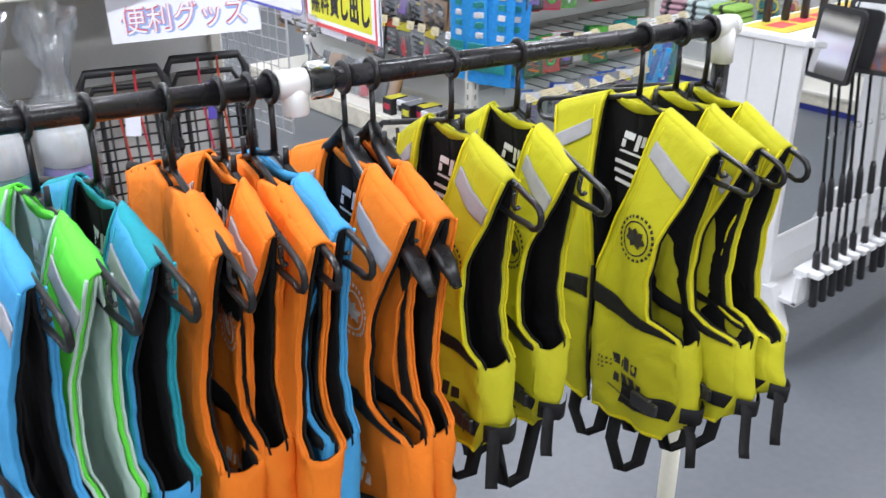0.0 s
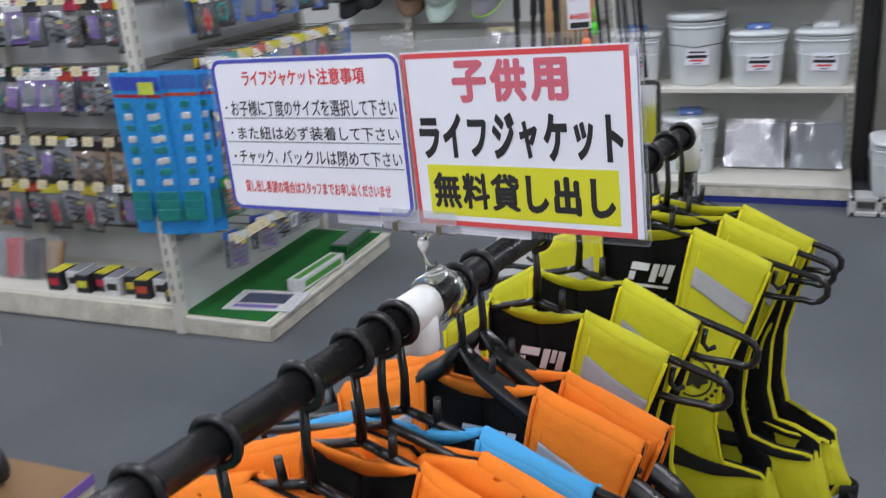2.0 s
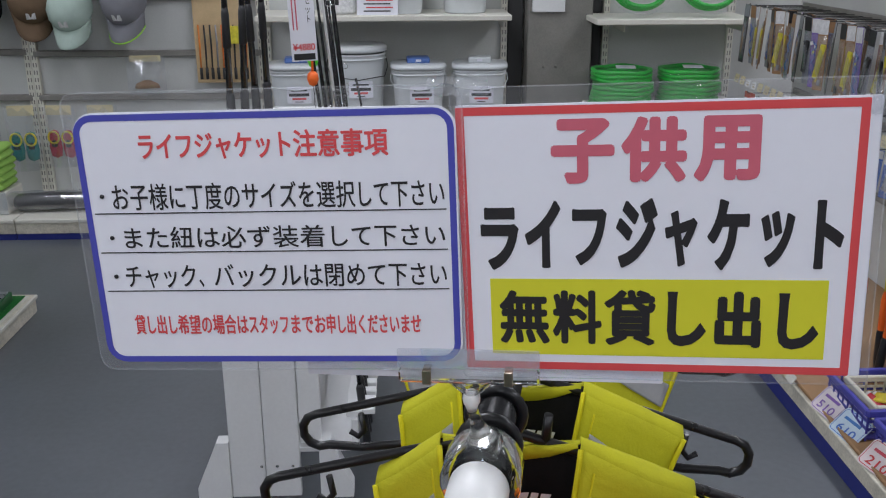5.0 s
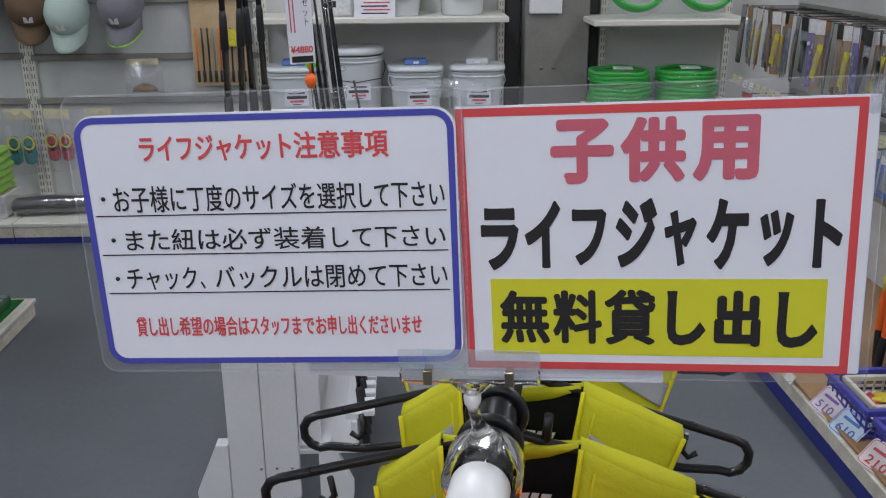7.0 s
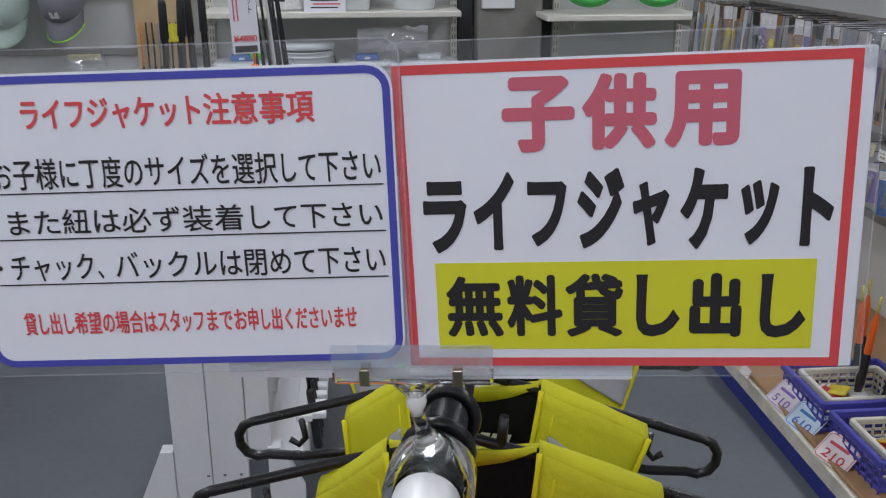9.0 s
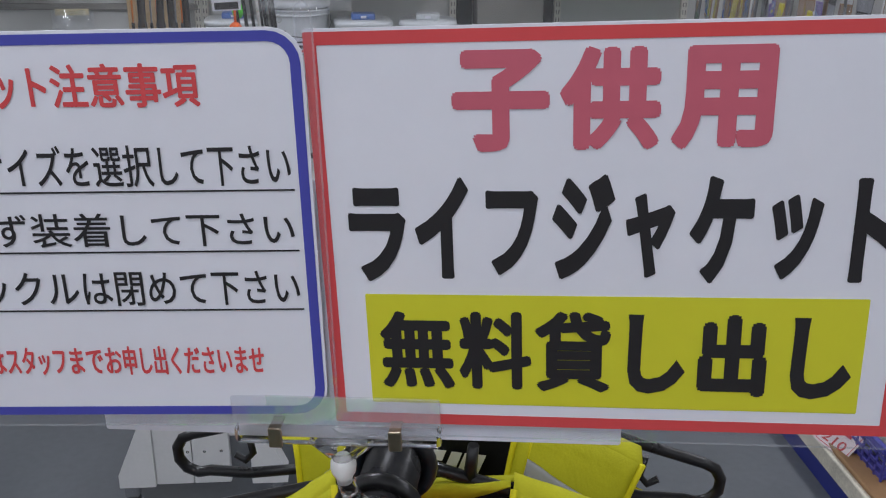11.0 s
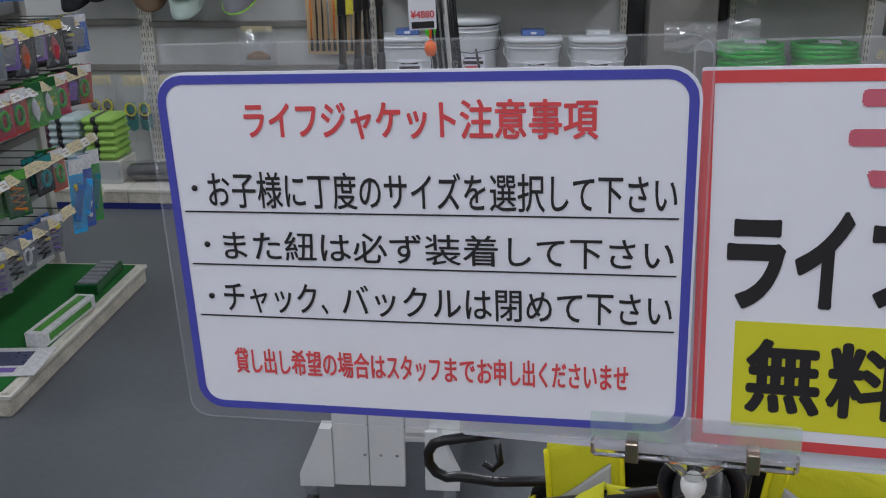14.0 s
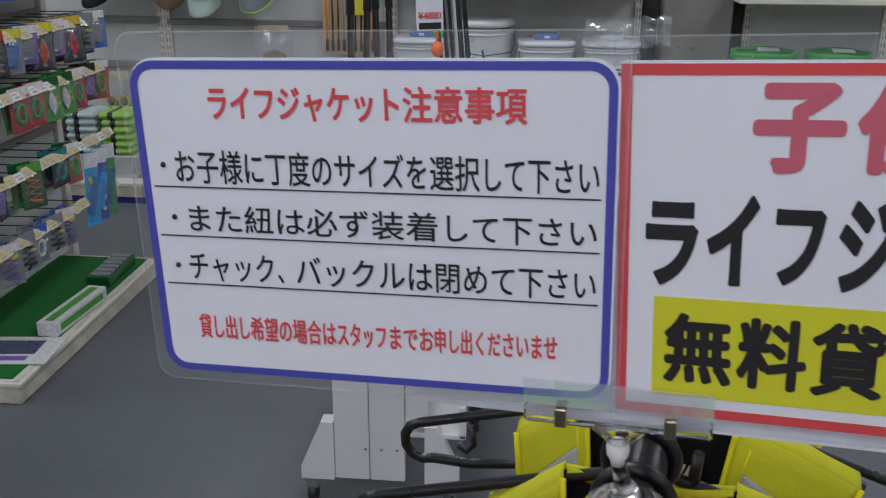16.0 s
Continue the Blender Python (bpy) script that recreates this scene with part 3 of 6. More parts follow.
def life_jacket(s, size, shell, trim, label, yaw=0.0, dx=0.0, sag=0.0, ink=None, seed=0, length=0.48, stripes=True, broad=False, swap=None, belts=True, thick=1.0, flare=1.0, fold=False, inner=None):
    rnd = random.Random(seed)
    hanger(s, size, "broad black plastic hanger hooked on the rack pipe" if broad else "black plastic loop hanger hooked on the rack pipe", yaw, broad)
    root = thing("life_jacket", label, "life jacket", "life jackets on the rack", RACK @ pose(dx, s, PZ - 0.088 * size - sag, -3 if abs(yaw) < 90 else 3, rnd.uniform(-1.5, 1.5), yaw))
    k, z1 = size, -length
    back = swap or shell
    L = [(0, 0.056, 0.000), (0.16, 0.045, -0.08), (0.32, 0.017, -0.17), (0.42, 0.006, -0.23), (1, 0.008, z1)]
    R = [(0, 0.146, -0.034), (0.10, 0.130, -0.10), (0.24, 0.116, -0.16), (0.38, 0.115, -0.225), (0.48, 0.126, -0.27), (0.56, 0.146 * flare, -0.285), (0.8, 0.155 * flare, -0.285 + (z1 + 0.285) * 0.55), (1, 0.140 * flare, z1 + 0.015)]
    RB = R
    R = [(0, 0.146, -0.034), (0.10, 0.124, -0.10), (0.24, 0.102, -0.16), (0.38, 0.096, -0.225), (0.48, 0.106, -0.272), (0.56, 0.144 * flare, -0.288), (0.8, 0.155 * flare, -0.285 + (z1 + 0.285) * 0.55), (1, 0.140 * flare, z1 + 0.015)]
    LB = [(0, 0.056, 0.000), (0.03, 0.0, -0.006), (1, 0.0, z1)]
    ph = rnd.uniform(0, 9)

    def depth(x, z, side):
        q = min(1, max(0, -z) / (0.15 if side < 0 else 0.20))
        bell = 1 - 0.35 * (abs(x) / 0.15) ** 2.2
        d = 0.008 + (0.012 + thick * 0.036 if side < 0 else 0.002 + thick * 0.024) * (0.55 * math.sqrt(q) + 0.45 * q) * bell * (1 - 0.45 * min(1, max(0, -z - 0.28) / 0.2) ** 1.5)
        d += 0.0060 * noise.noise(Vector((x * 16 + ph, z * 8, side * 3.7 + ph)))
        fold = noise.noise(Vector((x * 22 + z * 9 + ph, z * 20 - x * 7, ph + side)))
        d += 0.0045 * q * (1 - 2 * abs(fold)) * (0.4 + min(1, max(0, -z - 0.2) / 0.15))
        d += 0.0022 * q * math.sin(x * 75 + z * 14 + ph) + 0.0022 * noise.noise(Vector((x * 60, z * 45, ph)))
        return d * side

    def point(lk, rk, u, v, sx, side, off=0.0):
        l, r = lerp_path(lk, v), lerp_path(RF if sx < 0 and fold else rk, v)
        x, z = l[0] + (r[0] - l[0]) * u, l[1] + (r[1] - l[1]) * u
        return Vector((sx * x * k, (depth(x * sx, z, side) + off * side) * k, z * k))

    # the far strap hangs folded narrower than the near one
    RF = [(v, x * (0.74 + 0.26 * min(1, v / 0.5)), z) for v, x, z in R]

    def panel(lk, rk, sx, side, off=0.0, v0=0.0, v1=1.0, u0=0.0, u1=1.0, nu=12, nv=40):
        return [[point(lk, rk, u0 + (u1 - u0) * j / nu, v0 + (v1 - v0) * i / nv, sx, side, off) for j in range(nu + 1)] for i in range(nv + 1)]

    def surf(x, z, side=-1, off=0.0012):
        return Vector((x * k, (depth(x, z, side) + off * side) * k, z * k))

    for sx in (-1, 1):
        part("front_panel", Geo().sheet(panel(L, R, sx, -1), (0, 0.006 * k, 0), flip=sx > 0), shell, root)
        part("front_lining", Geo().sheet(panel(L, R, sx, -1, -0.0085), (0, 0.003, 0), flip=sx > 0), inner or LINING, root, "inner lining")
    g, g2 = Geo(), Geo()
    for sx in (-1, 1):
        g.sheet(panel(LB, RB, sx, 1), (0, -0.006 * k, 0), flip=sx < 0)
        g2.sheet(panel(LB, RB, sx, 1, -0.0085), (0, -0.003, 0), flip=sx < 0)
        # over the shoulder
        f, b = [point(L, R, j / 12, 0, sx, -1) for j in range(13)], [point(LB, RB, j / 12, 0, sx, 1) for j in range(13)]
        g.sheet([[f[j] * (1 - q) + b[j] * q + Vector((0, 0, 0.0065 * math.sin(q * math.pi))) for j in range(13)] for q in (0, 0.2, 0.4, 0.6, 0.8, 1)], (0, 0, -0.004), flip=sx < 0)
    part("back_panel", g, back, root)
    rows = []
    for i in range(15):
        x = 0.054 * (i / 7 - 1)
        top = 0.0035 - 0.005 * (1 - (abs(x) / 0.056) ** 1.5)
        rows.append([Vector((x * k, (depth(x, z, 1) - 0.0138) * k, z * k)) for z in (top, top - 0.005, top - 0.003 - 0.011 * (1 - (x / 0.056) ** 2))])
    part("collar_band", Geo().sheet(rows, (0, 0.002, 0)), back, root, "bright band inside the back neck")
    part("back_lining", g2, inner or LINING, root, "inner lining of the back")
    for sx in (-1, 1):
        rows = []
        for i in range(15):
            v = 0.56 + 0.42 * i / 14
            f, b = point(L, R, 1, v, sx, -1), point(LB, RB, 1, v, sx, 1)
            bulge = 0.016 * math.sin(math.pi * i / 14) + 0.006 * noise.noise(Vector((i * 0.5, ph, sx)))
            rows.append([f * (1 - q) + b * q + Vector((sx * bulge * math.sin(q * math.pi), 0, -0.014 * (1 - i / 14) * math.sin(q * math.pi))) for q in (0, 0.15, 0.3, 0.45, 0.6, 0.75, 0.9, 1)])
        part("side_panel", Geo().sheet(rows, (-sx * 0.004, 0, 0), flip=sx < 0), shell, root)
        # binding along the neck and armholes
        part("neck_binding", Geo().tube([point(L, R, 0, 0.42 * i / 14, sx, -1, 0.0005) for i in range(15)], 0.0022, 6), trim, root)
        part("arm_binding", Geo().tube([point(L, R, 1, 0.58 * i / 18, sx, -1, 0.0005) for i in range(19)], 0.0023, 6), trim, root)
        part("arm_binding", Geo().tube([point(LB, RB, 1, 0.58 * i / 18, sx, 1, 0.0005) for i in range(19)], 0.0023, 6), trim, root)
        part("seam", Geo().tube([point(L, R, 0.14, 0.03 + 0.40 * i / 14, sx, -1, 0.0002) for i in range(15)], 0.0009, 5), trim, root)
        part("hem_binding", Geo().tube([point(L, R, j / 10, 1, sx, -1) for j in range(11)], 0.0032, 6), trim, root)
        if stripes:
            part("reflective_stripe", Geo().sheet(panel(L, R, sx, -1, 0.0030, 0.060, 0.094, 0.14, 0.98, 12, 8), (0, 0.0024, 0), flip=sx > 0), REFLECT, root, "grey reflective stripe")
        if belts:
            vb = 0.52 + rnd.uniform(-0.01, 0.01)
            part("chest_strap", Geo().sheet(panel(L, R, sx, -1, 0.0022, vb - 0.02, vb + 0.065, 0.0, 0.99, 10, 4), (0, -0.001, 0), flip=sx < 0), STRAP, root, "black webbing strap")
            va = 0.80 + rnd.uniform(-0.02, 0.02)
            part("waist_strap", Geo().sheet(panel(L, R, sx, -1, 0.0022, va, va + 0.085, 0.40, 1.0, 8, 4), (0, -0.001, 0), flip=sx < 0), STRAP, root, "black webbing strap")
            rows = []
            for q in (0, 0.12, 0.3, 0.5, 0.7, 0.88, 1):
                f0, b0 = point(L, R, 1, va, sx, -1), point(LB, RB, 1, va, sx, 1)
                c = f0 * (1 - q) + b0 * q + Vector((sx * (0.006 + 0.020 * math.sin(q * math.pi)), 0, 0))
                rows.append([c, c + Vector((0, 0, -0.013)), c + Vector((0, 0, -0.026))])
            part("side_strap", Geo().sheet(rows, (sx * 0.0015, 0, 0), flip=sx > 0), STRAP, root)
            c = point(L, R, 0.72, va + 0.022, sx, -1, 0.007)
            part("buckle", Geo().box(c, (0.040, 0.010, 0.026), ch=0.003).box(c + Vector((sx * 0.026, -0.001, 0)), (0.016, 0.008, 0.020), ch=0.002), BLACKPL, root, "black plastic side buckle")
            c = point(L, R, 1.0, va + 0.01, sx, -1)
            tail = [c + Vector((sx * (0.016 + 0.03 * t), -0.02 * t, -0.012 - 0.055 * t + 0.012 * math.sin(t * 5 + ph))) for t in (0, 0.25, 0.5, 0.75, 1)]
            part("strap_tail", Geo().sheet([[p, p + Vector((0.004 * sx, 0.017, -0.004))] for p in tail], (0.0015 * sx, 0, 0)), STRAP, root)
            # crotch strap hanging below the hem
            x0 = sx * rnd.uniform(0.03, 0.06) * k
            low = rnd.uniform(0.09, 0.19)
            loop = [(x0, -0.02, z1 * k + 0.02), (x0 - 0.004, -0.024, z1 * k - low * 0.5), (x0 + 0.012, -0.012, z1 * k - low), (x0 + 0.034, 0.004, z1 * k - low * 0.8), (x0 + 0.040, 0.016, z1 * k + 0.015)]
            part("crotch_strap", Geo().sheet([[Vector(p), Vector(p) + Vector((0.018, 0.011, 0))] for p in loop], (0.0015, -0.001, 0)), STRAP, root)
    # zip
    part("zip", Geo().tube([point(L, R, 0, 0.42 + 0.58 * i / 8, 1, -1, 0.001) - Vector((0.007 * k, 0, 0)) for i in range(9)], 0.0026, 6), STRAP, root)
    if ink:
        cx, cz = 0.068, -0.165
        g = Geo()
        for r0, r1 in ((0.0245, 0.0222), (0.0325, 0.0285)):
            a = [radians(15 * i) for i in range(24)]
            if r0 < 0.03:
                pts = [surf(cx + r * math.cos(w), cz + r * math.sin(w)) for r in (r0, r1) for w in a]
                g.add(pts, [(i, (i + 1) % 24, 24 + (i + 1) % 24, 24 + i) for i in range(24)])
            else:
                for i in range(0, 48, 2):
                    w0, w1 = radians(7.5 * i), radians(7.5 * i + 9)
                    g.add([surf(cx + r0 * math.cos(w0), cz + r0 * math.sin(w0)), surf(cx + r0 * math.cos(w1), cz + r0 * math.sin(w1)), surf(cx + r1 * math.cos(w1), cz + r1 * math.sin(w1)), surf(cx + r1 * math.cos(w0), cz + r1 * math.sin(w0))], [(0, 1, 2, 3)])
        pts = []
        for i in range(28):
            w = 2 * math.pi * i / 28
            r = 0.0150 + 0.0025 * math.cos(2 * w + 0.6) + 0.003 * math.sin(7 * w + seed)
            pts.append(surf(cx + r * math.cos(w), cz + 0.001 + r * 0.9 * math.sin(w)))
        c = surf(cx, cz)
        g.add([c] + pts, [(0, 1 + i, 1 + (i + 1) % 28) for i in range(28)])
        part("emblem", g, ink, root, "round printed emblem")
        g = Geo()
        for row, (z, xs) in enumerate(((-0.362, ((0.050, 0.062), (0.066, 0.070), (0.074, 0.086), (0.090, 0.102))), (-0.390, ((0.052, 0.064), (0.068, 0.078), (0.082, 0.094), (0.098, 0.108))))):
            for x0, x1 in xs:
                h = 0.012 + 0.5 * ((x0 * 997) % 0.02)
                for a0, a1, b0, b1 in ((x0, x1, 0.0, h),):
                    g.add([surf(a0, z + b0), surf(a1, z + b0), surf(a1, z + b1), surf(a0, z + b1)], [(0, 1, 2, 3)])
        for i in range(10):
            x, z = 0.026 + 0.006 * (i % 4), -0.362 - 0.008 * (i // 4)
            g.add([surf(x, z), surf(x + 0.003, z), surf(x + 0.003, z + 0.003), surf(x, z + 0.003)], [(0, 1, 2, 3)])
        g.add([surf(0.040, -0.404), surf(0.112, -0.412), surf(0.112, -0.409), surf(0.040, -0.401)], [(0, 1, 2, 3)])
        part("printed_mark", g, ink, root, "dark printed word mark drawn as bars")
    # white mark on the lining inside the back
    for x0, x1, za, zb in ((-0.026, -0.003, -0.054, -0.044), (-0.026, -0.018, -0.068, -0.056), (0.001, 0.009, -0.068, -0.044), (0.011, 0.017, -0.060, -0.044), (0.019, 0.027, -0.068, -0.044), (-0.026, 0.027, -0.076, -0.0725), (-0.030, 0.030, -0.094, -0.088), (-0.026, 0.028, -0.108, -0.102), (-0.020, 0.022, -0.122, -0.116)):
        sk = 0.3
        g = Geo().add([(Vector((x + (z + 0.066) * sk, 0, z)) * k + Vector((0, (depth(x, z, 1) - 0.0165) * k, 0))) for x, z in ((x0, za), (x1, za), (x1, zb), (x0, zb))], [(0, 1, 2, 3)])
        part("mark_bar", g, PAPER, root, "white printed bar")
    if rnd.random() < 0.6:
        part("care_label", Geo().sheet([[Vector((-0.01, 0.028, -0.30)) * k, Vector((0.03, 0.028, -0.30)) * k], [Vector((-0.008, 0.024, -0.36)) * k, Vector((0.032, 0.024, -0.36)) * k]], (0, -0.001, 0)), PAPER, root, "white sewn-in care label")
    return root


YL = "lime yellow child life jacket with grey reflective stripes on a hanger"
OL = "orange child life jacket with grey reflective stripes on a black hanger"
WHITEINK = mat("white_print", (0.75, 0.6, 0.5), 0.6)
for i, (s, size, shell, trim, lab, o) in enumerate((
    (0.187, 0.98, YELLOW, YELLOWTRIM, YL, dict(ink=BLACKINK, length=0.44, yaw=3, thick=0.6, fold=True)),
    (0.290, 0.98, YELLOW, YELLOWTRIM, YL, dict(ink=BLACKINK, length=0.44, yaw=2, thick=0.6, fold=True)),
    (0.505, 1.10, YELLOW, YELLOWTRIM, "large lime yellow child life jacket with a dark round chest emblem", dict(ink=BLACKINK, yaw=5, length=0.455, flare=1.05, thick=0.7)),
    (0.575, 1.08, YELLOW, YELLOWTRIM, "lime yellow child life jacket with black side buckles on a hanger", dict(yaw=1, length=0.43, dx=0.02, flare=1.25, thick=0.6)),
    (0.632, 1.08, YELLOW, YELLOWTRIM, "lime yellow child life jacket at the end of the rack", dict(yaw=-2, length=0.40, dx=0.03, flare=1.3, thick=0.6)),
    (0.074, 1.05, ORANGE, ORANGETRIM, OL, dict(yaw=3, dx=0.03, length=0.50, broad=True, thick=0.35, flare=1.15)),
    (0.036, 1.06, ORANGE, ORANGETRIM, OL, dict(ink=WHITEINK, yaw=4, dx=0.02, length=0.50, broad=True, thick=0.4, flare=1.2)),
    (-0.057, 1.04, BLUECLOTH, BLUECLOTH, "sky blue child life jacket squeezed between orange ones", dict(yaw=8, length=0.50, thick=0.25, dx=0.015)),
    (-0.083, 1.05, ORANGE, ORANGETRIM, "plain orange child life jacket turned back to front on a hanger", dict(yaw=184, dx=0.03, length=0.50, stripes=False, belts=False, thick=0.35)),
    (-0.118, 1.02, ORANGE, ORANGETRIM, OL, dict(ink=WHITEINK, yaw=4, length=0.48, thick=0.35)),
    (-0.178, 1.06, ORANGE, ORANGETRIM, "plain orange child life jacket hung back to front", dict(yaw=184, length=0.52, stripes=False, belts=False, thick=0.6)),
    (-0.262, 1.05, BLUECLOTH, TEALCLOTH, "sky blue and teal child life jacket on a black hanger", dict(yaw=12, length=0.52, swap=TEALCLOTH, thick=0.35)),
    (-0.326, 1.05, GREENCLOTH, GREYGREEN, "bright green child life jacket with pale mesh sides on a hanger", dict(yaw=14, length=0.52, thick=0.35, inner=GREYGREEN)),
    (-0.385, 1.05, BLUECLOTH, BLUECLOTH, "sky blue child life jacket on a black hanger", dict(yaw=13, length=0.52, thick=0.35)),
)):
    life_jacket(s, size, shell, trim, lab, seed=i + 1, **o)
# ---- shop fittings ----
INKS = [mat("pack_%s" % n, c, 0.35, var=0.25, scale=60, fine=200, random_tint=0.02) for n, c in (
    ("green", (0.06, 0.35, 0.05)), ("red", (0.5, 0.03, 0.03)), ("blue", (0.05, 0.14, 0.5)), ("purple", (0.22, 0.12, 0.42)),
    ("orange", (0.7, 0.2, 0.02)), ("yellow", (0.65, 0.55, 0.05)), ("black", (0.02, 0.02, 0.022)), ("grey", (0.24, 0.25, 0.27)),
    ("teal", (0.02, 0.25, 0.25)), ("white", (0.7, 0.7, 0.7)), ("darkgreen", (0.01, 0.10, 0.03)), ("lightblue", (0.03, 0.40, 0.78)))]
GREEN, REDP, BLUEP, PURPLE, ORANGEP, YELLOWP, BLACKP, GREYP, TEALP, WHITEP, DKGREEN, LTBLUE = INKS
SHELLPL = clear("blister_shell", (0.95, 0.97, 1.0), 0.10, 0.26, 0.15)


def barred(parent, w, h, ink, n, y, at=None, name="print_bar"):
    """Unreadable print as bars."""
    rnd = random.Random(int(w * 9973 + h * 7919) + n)
    for i in range(n):
        f = rnd.uniform(0.5, 0.95)
        part(name, Geo().box((0, y, h * (0.5 - (i + 0.7) / (n + 0.6))), (w * f, 0.0006, h * 0.38 / n), ch=0.0001), ink, parent)


def make_pack(label, w, h, card, header, goods, rnd, shape):
    """A carded pack with header, goods and a clear shell; its hang hole is at the origin."""
    g = plate(Geo(), w, h, 0.003, 0.0, 0.0015, -w / 2, -h + 0.012)
    root = tagged(part("hang_pack", g, card), label, "packaged goods", "packs on the hooks")
    part("header", plate(Geo(), w * 0.98, h * 0.20, 0.002, -0.0012, -0.0004, -w * 0.49, 0.010 - h * 0.20), header, root)
    cz = 0.010 - h * 0.58
    if shape == 0:
        g = Geo().lathe([(0.001, -h * 0.28), (w * 0.16, -h * 0.15), (w * 0.2, 0), (w * 0.12, h * 0.16), (0.001, h * 0.26)], (0, -0.006, cz), 10, sy=0.4)
    elif shape == 1:
        g = Geo().tube([(w * (0.26 if i % 2 else -0.26), -0.005, cz + h * (0.26 - 0.075 * i)) for i in range(8)], w * 0.07, 6)
    elif shape == 2:
        g = Geo().box((0, -0.005, cz), (w * 0.55, 0.009, h * 0.5), rot(0, 12), ch=0.004)
    else:
        g = Geo().tube([(w * 0.2 * math.cos(a), -0.005, cz + h * 0.2 * math.sin(a)) for a in [radians(30 * i) for i in range(12)]], w * 0.08, 6, closed=True, up=(0, 1, 0))
    part("item", g, goods, root)
    for i in range(3):
        x, z = rnd.uniform(-0.3, 0.3) * w, cz + h * rnd.uniform(-0.32, 0.28)
        part("small_piece", Geo().box((x, -0.0045 - 0.0012 * i, z), (w * rnd.uniform(0.12, 0.4), 0.003, h * rnd.uniform(0.03, 0.12)), rot(0, rnd.uniform(-40, 40)), ch=0.001), rnd.choice((BLACKP, WHITEP, GREYP, header, YELLOWP)), root)
    rows = [[(w * 0.46 * a, -0.011 * (1 - abs(a) ** 4) * (1 - abs(b) ** 4) - 0.0014, cz + h * 0.36 * b) for a in (-1, -0.9, -0.4, 0.1, 0.6, 0.9, 1)] for b in (1, 0.9, 0.3, -0.3, -0.9, -1)]
    part("blister", Geo().sheet(rows), SHELLPL, root, "clear plastic shell")
    return root


rnd = random.Random(11)
PACKS = []
for i, (card, head, goods, lab) in enumerate((
    (GREEN, DKGREEN, WHITEP, "green carded tackle pack hanging on a hook"), (DKGREEN, GREEN, ORANGEP, "dark green carded tackle pack hanging on a hook"),
    (BLUEP, WHITEP, GREYP, "blue carded tackle pack hanging on a hook"), (GREYP, BLUEP, WHITEP, "grey clear tackle pack with blue header"),
    (WHITEP, PURPLE, PURPLE, "white and purple tackle pack hanging on a hook"), (BLACKP, REDP, GREYP, "black and red tackle pack hanging on a hook"),
    (GREYP, YELLOWP, BLUEP, "clear bag of small blue tackle with yellow header"), (BLACKP, TEALP, TEALP, "black and teal tackle pack hanging on a hook"),
    (WHITEP, REDP, ORANGEP, "white carded pack with red header"), (GREYP, GREYP, BLACKP, "clear bag of dark small goods on a hook"),
    (PURPLE, WHITEP, GREYP, "purple carded pack hanging on a hook"), (LTBLUE, WHITEP, LTBLUE, "light blue carded pack hanging on a hook"),
    (BLACKP, YELLOWP, REDP, "black pack with yellow header on a hook"), (BROWN, BLACKP, BLACKP, "brown and black pack hanging on a hook"), (BLACKP, BLACKP, PURPLE, "dark pack of purple lures on a hook"),
    (REDP, WHITEP, GREEN, "red carded tackle pack hanging on a hook"), (BLACKP, YELLOWP, TEALP, "black card with rows of small yellow parts"), (GREYP, WHITEP, PURPLE, "clear bag of violet bottles on a hook"))):
    PACKS.append(make_pack(lab, rnd.uniform(0.072, 0.098), rnd.uniform(0.13, 0.175), card, head, goods, rnd, i % 4))
for i, p in enumerate(PACKS):
    p.matrix_basis = pose(-2.95 + 0.05 * i, 2.415, 0.99)


def hook(parent, m, length):
    """A double wire hook along local -y from m."""
    g = Geo().tube([(0, 0, 0), (0, -length, 0.002), (0, -length - 0.006, 0.012)], 0.0022, 6)
    return part("hook", g, BLACKWIRE, parent, at=m)


def price_tag(m, white, parent):
    return share("price_tag", TAG_W if white else TAG_C, m, parent)


TAG_C = plate(Geo(), 0.054, 0.038, 0.001, 0, 0.0012, -0.026, -0.016).mesh("price_tag", TAGPAPER)
TAG_W = plate(Geo(), 0.052, 0.032, 0.001, 0, 0.0012, -0.026, -0.016).mesh("price_tag", TAGWHITE)
TAGBAR = mat("tag_print", (0.48, 0.42, 0.30), 0.6)
TAG_INK = Geo().box((-0.004, -0.0006, 0.005), (0.034, 0.0006, 0.004), ch=0.0001).box((0.004, -0.0006, -0.006), (0.028, 0.0006, 0.008), ch=0.0001).mesh("tag_print", TAGBAR)


def tagged_strip(parent, m, length, step=0.056, skip=0.0, rnd=random.Random(3)):
    """A row of price tags on a rail along local x."""
    part("tag_rail", Geo().box((length / 2, 0.002, 0.0), (length, 0.003, 0.030), ch=0.0006), SHELFWHITE, parent, at=m)
    n = int(length / step)
    for i in range(n):
        if rnd.random() < skip:
            continue
        mm = m @ pose(step * (i + 0.5), -0.002, rnd.uniform(-0.003, 0.003), rnd.uniform(-3, 1), rnd.uniform(-1.5, 1.5), 0)
        t = price_tag(mm, rnd.random() < 0.18, parent)
        share("tag_print", TAG_INK, Matrix(), t)


def hung(m, kinds=None, rnd=rnd):
    src = rnd.choice(kinds or PACKS)
    ob = copy_thing(src, m @ pose(0, 0, 0, rnd.uniform(-4, 4), rnd.uniform(-4, 4), rnd.uniform(-9, 9)))
    return ob


